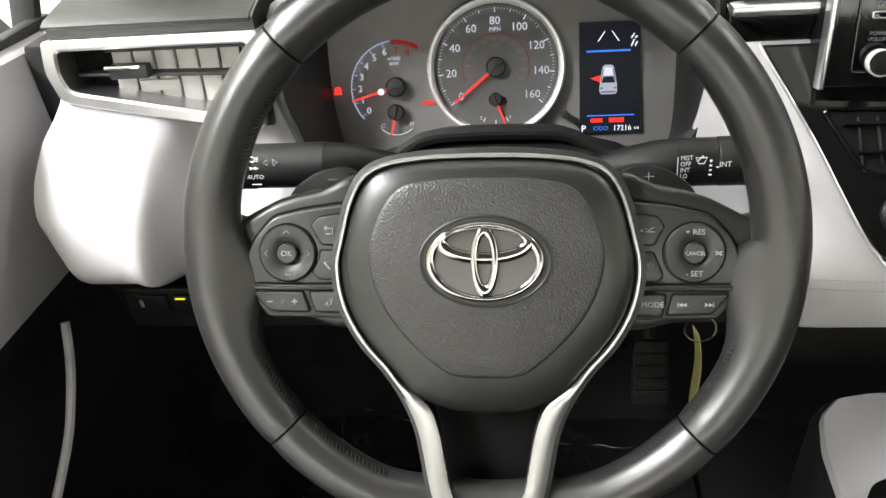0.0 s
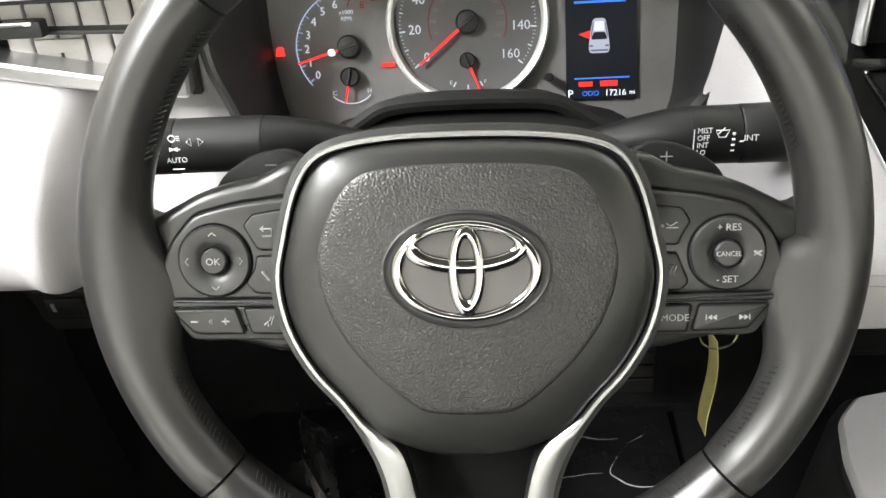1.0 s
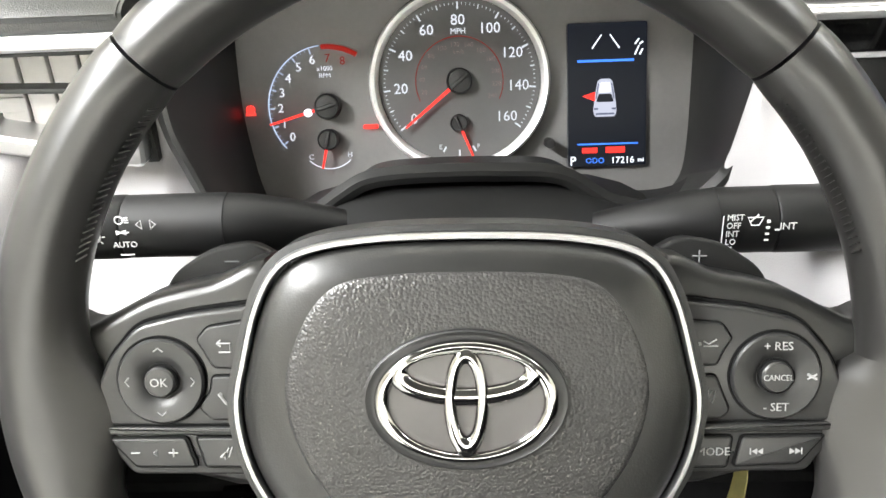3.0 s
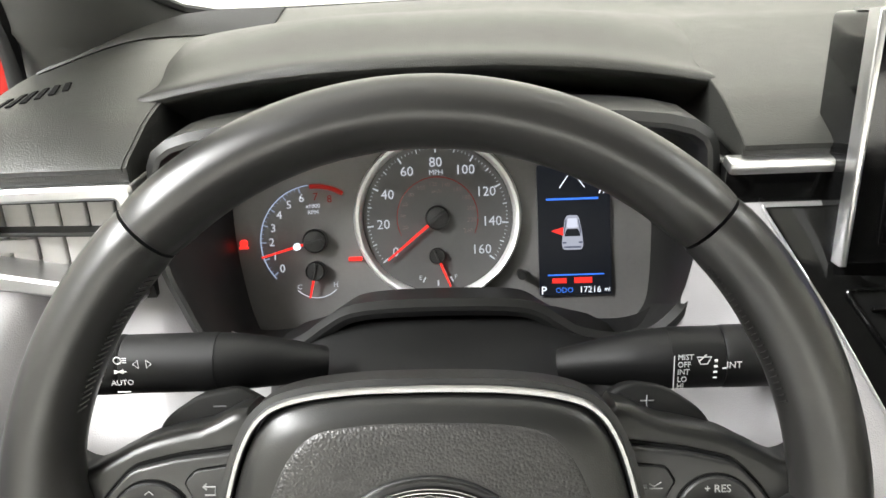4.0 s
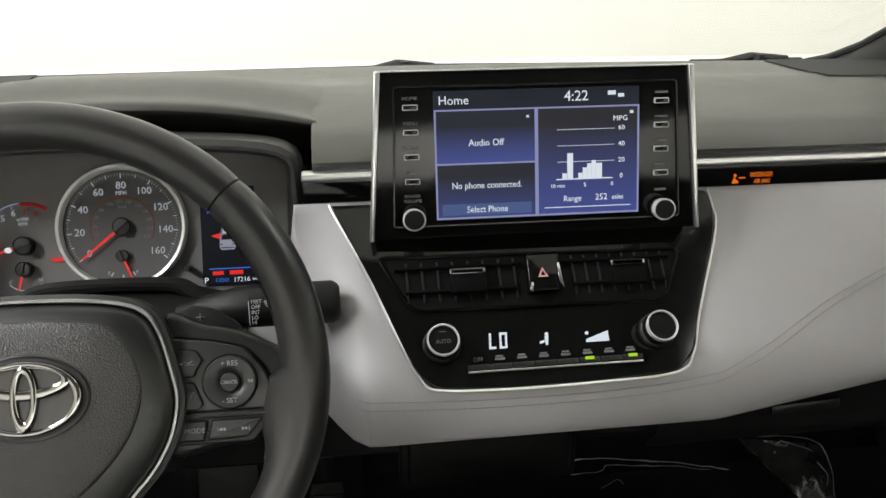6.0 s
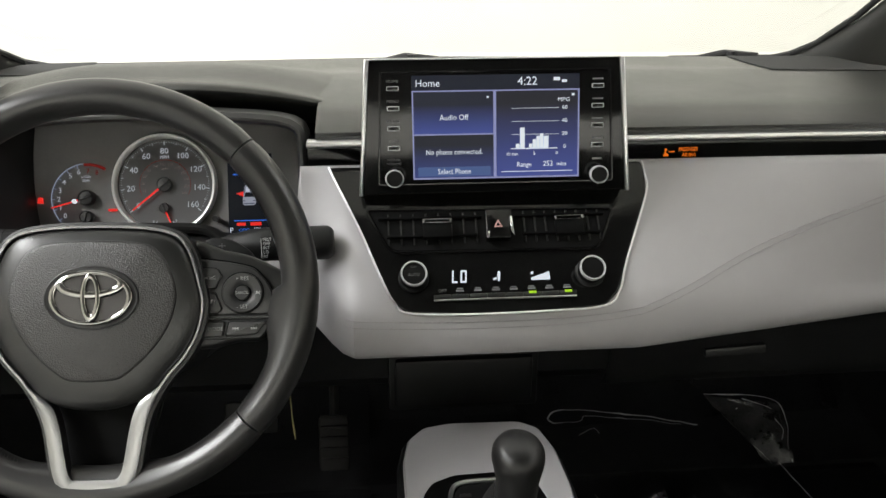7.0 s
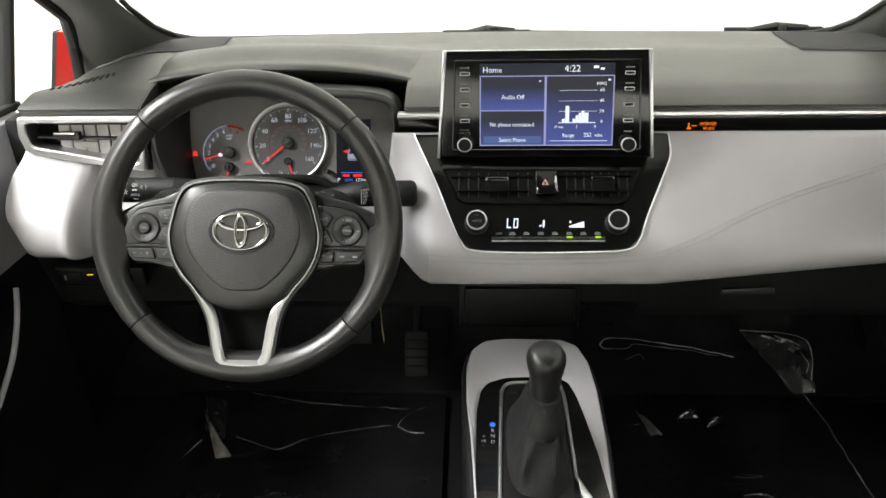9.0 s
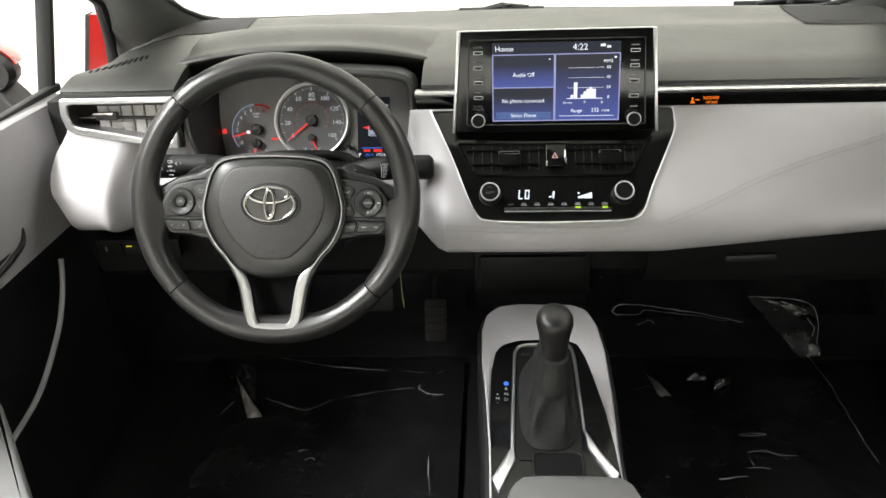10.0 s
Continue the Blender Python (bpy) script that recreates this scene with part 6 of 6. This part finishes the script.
def lean_panel(name, x0, x1, material, label):
    """Bodywork outside the quarter window that leans with the pillar."""
    ob = part(name, prism([(x0 - 0.065, 0.70), (x1 - 0.065, 0.70), (x1, 0.962), (x0, 0.965)], 0.0, 0.03), material, smooth=False, m=pose(0, 0.83, 0, 90, 0, 0))
    return tagged(ob, label, "car body", kind="structure")


lean_panel("body_panel_west", -0.568, -0.505, M_RED, "glossy red bodywork outside the quarter window")
lean_panel("body_edge_west", -0.577, -0.568, M_SEAL, "black edge of the red bodywork")

# ---- footwell ----
acc = thing("accelerator_pedal", "black ribbed accelerator pedal", "pedal", pose(0.165, 0.420, 0.462, -18, 0, 0))
part("pad", prism(rounded(rect(-0.023, -0.050, 0.022, 0.032), 0.008), 0.0, 0.010, 0.003), M_PEDAL, acc, m=pose(0, 0, 0, 90, 0, 0))
for k in range(5):
    part("rib", box(-0.020, -0.0135, -0.034 + 0.016 * k, 0.019, -0.009, -0.029 + 0.016 * k, 0.001), M_PEDAL, acc)
part("arm", tube([(0, 0.01, 0.03), (0, 0.05, 0.12), (0, 0.10, 0.24)], 0.008, n=8), M_BLACK, acc)
brk = thing("brake_pedal", "wide black rubber brake pedal", "pedal", pose(0.03, 0.52, 0.44, -18, 0, 0))
part("pad", prism(rounded(rect(-0.042, -0.026, 0.042, 0.026), 0.006), 0.0, 0.010, 0.003), M_STALK, brk, m=pose(0, 0, 0, 90, 0, 0))
part("arm", tube([(0, 0.01, 0.0), (0, 0.06, 0.12), (0, 0.12, 0.26)], 0.008, n=8), M_BLACK, brk)


def film(name, x0, x1, y0, y1, seed, label, rise):
    """A crumpled protective sheet lying on the floor and up the toe board."""
    th = thing(name, label, "floor cover")
    rows = []
    for i in range(61):
        y = y0 + (y1 - y0) * i / 60
        row = []
        for j in range(49):
            x = x0 + (x1 - x0) * j / 48
            n1 = noise.ridged_multi_fractal(Vector((x * 5 + seed, y * 5, seed)), 1.0, 2.2, 4, 1.0, 2.0)
            n2 = noise.noise(Vector((x * 16 + seed, y * 14, seed * 2)))
            base = 0.338 + max(0.0, y - rise) * 0.75
            edge = min(j, 48 - j, i, 60 - i) / 6
            row.append((x, y, base + (0.005 * n1 * min(1, edge) + 0.003 * n2) * (1 - 0.9 * smoothstep(0.76, 0.86, x)) + 0.003))
        rows.append(row)
    part("sheet", grid(rows), M_FILM, th)
    return th


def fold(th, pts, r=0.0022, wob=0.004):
    """A creased ridge or rolled edge of the sheet, its glint painted pale."""
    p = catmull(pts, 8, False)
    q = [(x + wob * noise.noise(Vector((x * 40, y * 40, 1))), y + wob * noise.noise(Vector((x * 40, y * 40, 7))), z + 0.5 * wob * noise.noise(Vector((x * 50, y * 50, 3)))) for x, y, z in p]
    # thickness comes and goes so the painted glint breaks up
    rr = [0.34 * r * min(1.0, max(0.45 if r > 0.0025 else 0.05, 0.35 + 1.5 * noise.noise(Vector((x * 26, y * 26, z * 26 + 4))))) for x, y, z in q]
    part("fold", tube(q, r, n=6, radii=rr, flat=0.6), M_GLINT, th, "creased ridge painted pale as a glint")


def flap(th, corners, seed, bulge=0.02, material=M_FILM):
    """A raised crumpled piece of the sheet between four corners."""
    c = [Vector(p) for p in corners]
    rows = []
    for i in range(15):
        v = i / 14
        row = []
        for j in range(15):
            u = j / 14
            p = c[0].lerp(c[1], u).lerp(c[3].lerp(c[2], u), v)
            n = noise.ridged_multi_fractal(p * 22 + Vector((seed, 0, 0)), 1.0, 2.1, 3, 1.0, 2.0)
            row.append(tuple(p + Vector((0, -0.004, 1)) * (bulge * math.sin(math.pi * u) * math.sin(math.pi * v) + 0.006 * (n - 1))))
        rows.append(row)
    part("flap", grid(rows), material, th, "raised glossy crease")


fd = film("floor_film", -0.30, 0.215, -0.20, 0.62, 1.7, "crumpled black plastic film over the driver's footwell", 0.50)
# pale lines laid where the film's creases catch light
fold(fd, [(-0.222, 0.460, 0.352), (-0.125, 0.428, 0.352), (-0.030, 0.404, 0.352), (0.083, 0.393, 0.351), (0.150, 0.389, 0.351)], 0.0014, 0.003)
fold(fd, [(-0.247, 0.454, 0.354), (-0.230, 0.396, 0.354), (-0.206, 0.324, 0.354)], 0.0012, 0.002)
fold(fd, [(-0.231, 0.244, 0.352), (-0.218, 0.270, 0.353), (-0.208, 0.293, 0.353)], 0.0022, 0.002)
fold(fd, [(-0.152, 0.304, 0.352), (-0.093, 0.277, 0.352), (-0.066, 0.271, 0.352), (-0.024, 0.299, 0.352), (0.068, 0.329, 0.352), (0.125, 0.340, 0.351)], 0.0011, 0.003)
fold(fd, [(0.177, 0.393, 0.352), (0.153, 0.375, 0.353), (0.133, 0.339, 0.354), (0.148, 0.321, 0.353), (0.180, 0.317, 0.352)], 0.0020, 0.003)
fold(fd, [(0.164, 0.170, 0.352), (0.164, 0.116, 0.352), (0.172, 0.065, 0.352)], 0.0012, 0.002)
flap(fd, ((-0.172, 0.248, 0.350), (-0.146, 0.253, 0.350), (-0.195, 0.315, 0.362), (-0.226, 0.368, 0.358)), 2.0, 0.014, M_GLARE)
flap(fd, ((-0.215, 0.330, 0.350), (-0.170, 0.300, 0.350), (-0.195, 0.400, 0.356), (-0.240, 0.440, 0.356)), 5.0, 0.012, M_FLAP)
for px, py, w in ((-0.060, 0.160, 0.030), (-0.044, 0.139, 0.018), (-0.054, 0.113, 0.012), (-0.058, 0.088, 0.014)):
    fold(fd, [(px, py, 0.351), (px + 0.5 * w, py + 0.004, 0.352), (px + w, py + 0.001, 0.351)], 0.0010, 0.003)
fp = film("floor_film", 0.47, 1.05, -0.20, 0.66, 7.9, "crumpled black plastic film over the passenger footwell", 0.52)
# glint lines painted along the passenger film's edges and creases
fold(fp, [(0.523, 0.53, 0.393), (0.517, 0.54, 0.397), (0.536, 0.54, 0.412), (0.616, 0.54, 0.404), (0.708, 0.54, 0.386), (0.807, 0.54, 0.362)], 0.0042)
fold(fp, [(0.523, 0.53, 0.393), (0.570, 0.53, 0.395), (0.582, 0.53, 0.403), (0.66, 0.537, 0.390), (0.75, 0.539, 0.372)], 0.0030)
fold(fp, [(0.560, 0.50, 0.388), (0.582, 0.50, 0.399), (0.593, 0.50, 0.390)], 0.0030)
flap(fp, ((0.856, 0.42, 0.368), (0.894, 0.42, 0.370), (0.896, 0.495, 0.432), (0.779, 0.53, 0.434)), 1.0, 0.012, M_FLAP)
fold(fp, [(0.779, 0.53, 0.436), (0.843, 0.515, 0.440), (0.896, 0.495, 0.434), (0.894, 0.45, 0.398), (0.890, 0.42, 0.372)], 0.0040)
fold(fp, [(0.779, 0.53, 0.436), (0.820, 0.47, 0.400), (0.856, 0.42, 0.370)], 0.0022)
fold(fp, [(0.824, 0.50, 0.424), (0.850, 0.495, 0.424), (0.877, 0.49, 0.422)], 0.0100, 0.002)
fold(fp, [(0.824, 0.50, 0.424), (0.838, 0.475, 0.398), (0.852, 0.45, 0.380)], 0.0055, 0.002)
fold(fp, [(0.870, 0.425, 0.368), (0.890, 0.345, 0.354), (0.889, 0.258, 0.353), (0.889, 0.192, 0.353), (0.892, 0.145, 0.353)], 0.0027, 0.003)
flap(fp, ((0.576, 0.322, 0.350), (0.598, 0.318, 0.350), (0.570, 0.352, 0.358), (0.560, 0.395, 0.354)), 8.0, 0.010, M_GLARE)
flap(fp, ((0.630, 0.362, 0.350), (0.672, 0.372, 0.350), (0.672, 0.400, 0.356), (0.640, 0.380, 0.356)), 9.0, 0.010, M_FLAP)
flap(fp, ((0.678, 0.342, 0.350), (0.714, 0.356, 0.350), (0.714, 0.376, 0.355), (0.685, 0.362, 0.355)), 11.0, 0.008, M_FLAP)
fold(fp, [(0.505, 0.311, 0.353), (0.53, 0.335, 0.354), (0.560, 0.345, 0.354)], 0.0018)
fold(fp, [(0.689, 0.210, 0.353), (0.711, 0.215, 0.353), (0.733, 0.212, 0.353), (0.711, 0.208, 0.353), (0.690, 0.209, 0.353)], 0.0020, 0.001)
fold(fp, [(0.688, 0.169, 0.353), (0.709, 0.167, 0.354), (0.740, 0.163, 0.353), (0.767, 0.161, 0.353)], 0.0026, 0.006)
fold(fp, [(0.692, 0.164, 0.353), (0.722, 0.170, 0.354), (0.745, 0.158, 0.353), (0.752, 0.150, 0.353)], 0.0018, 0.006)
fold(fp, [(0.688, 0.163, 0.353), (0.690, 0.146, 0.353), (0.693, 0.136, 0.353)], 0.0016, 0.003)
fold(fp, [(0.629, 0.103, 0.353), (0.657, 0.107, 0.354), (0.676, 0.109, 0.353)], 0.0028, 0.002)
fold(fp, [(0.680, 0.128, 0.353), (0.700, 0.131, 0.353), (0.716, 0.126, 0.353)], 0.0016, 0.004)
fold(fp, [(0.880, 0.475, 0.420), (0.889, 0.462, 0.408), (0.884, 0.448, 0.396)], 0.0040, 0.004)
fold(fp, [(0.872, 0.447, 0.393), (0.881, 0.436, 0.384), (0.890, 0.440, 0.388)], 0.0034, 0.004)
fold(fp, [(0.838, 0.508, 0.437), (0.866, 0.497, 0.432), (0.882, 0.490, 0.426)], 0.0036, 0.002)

# ---- wipers beyond the glass ----
slab("cowl", -0.36, 0.70, 0.88, 1.0, 0.86, 0.912, M_SEAL, "black plastic cowl below the windscreen", "cowl")
for x0, x1 in ((0.238, 0.346), (0.770, 0.893)):
    wp = thing("wiper", "black wiper parked at the foot of the windscreen", "wiper", group="windscreen wipers")
    part("arm", tube([(x0, 0.735, 0.910), (x0 + 0.012, 0.735, 0.967), ((x0 + x1) / 2, 0.735, 0.974), (x1 - 0.005, 0.735, 0.971), (x1, 0.735, 0.910)], 0.005, n=8, radii=[0.006, 0.005, 0.007, 0.006, 0.004]), M_SEAL, wp)
    part("blade", box(x0 - 0.03, 0.742, 0.958, x1 + 0.03, 0.750, 0.970, 0.002), M_SEAL, wp)
    part("nut", tube([((x0 + x1) / 2 + 0.01, 0.728, 0.968), ((x0 + x1) / 2 + 0.01, 0.728, 0.979)], 0.008, n=10), M_SEAL, wp)
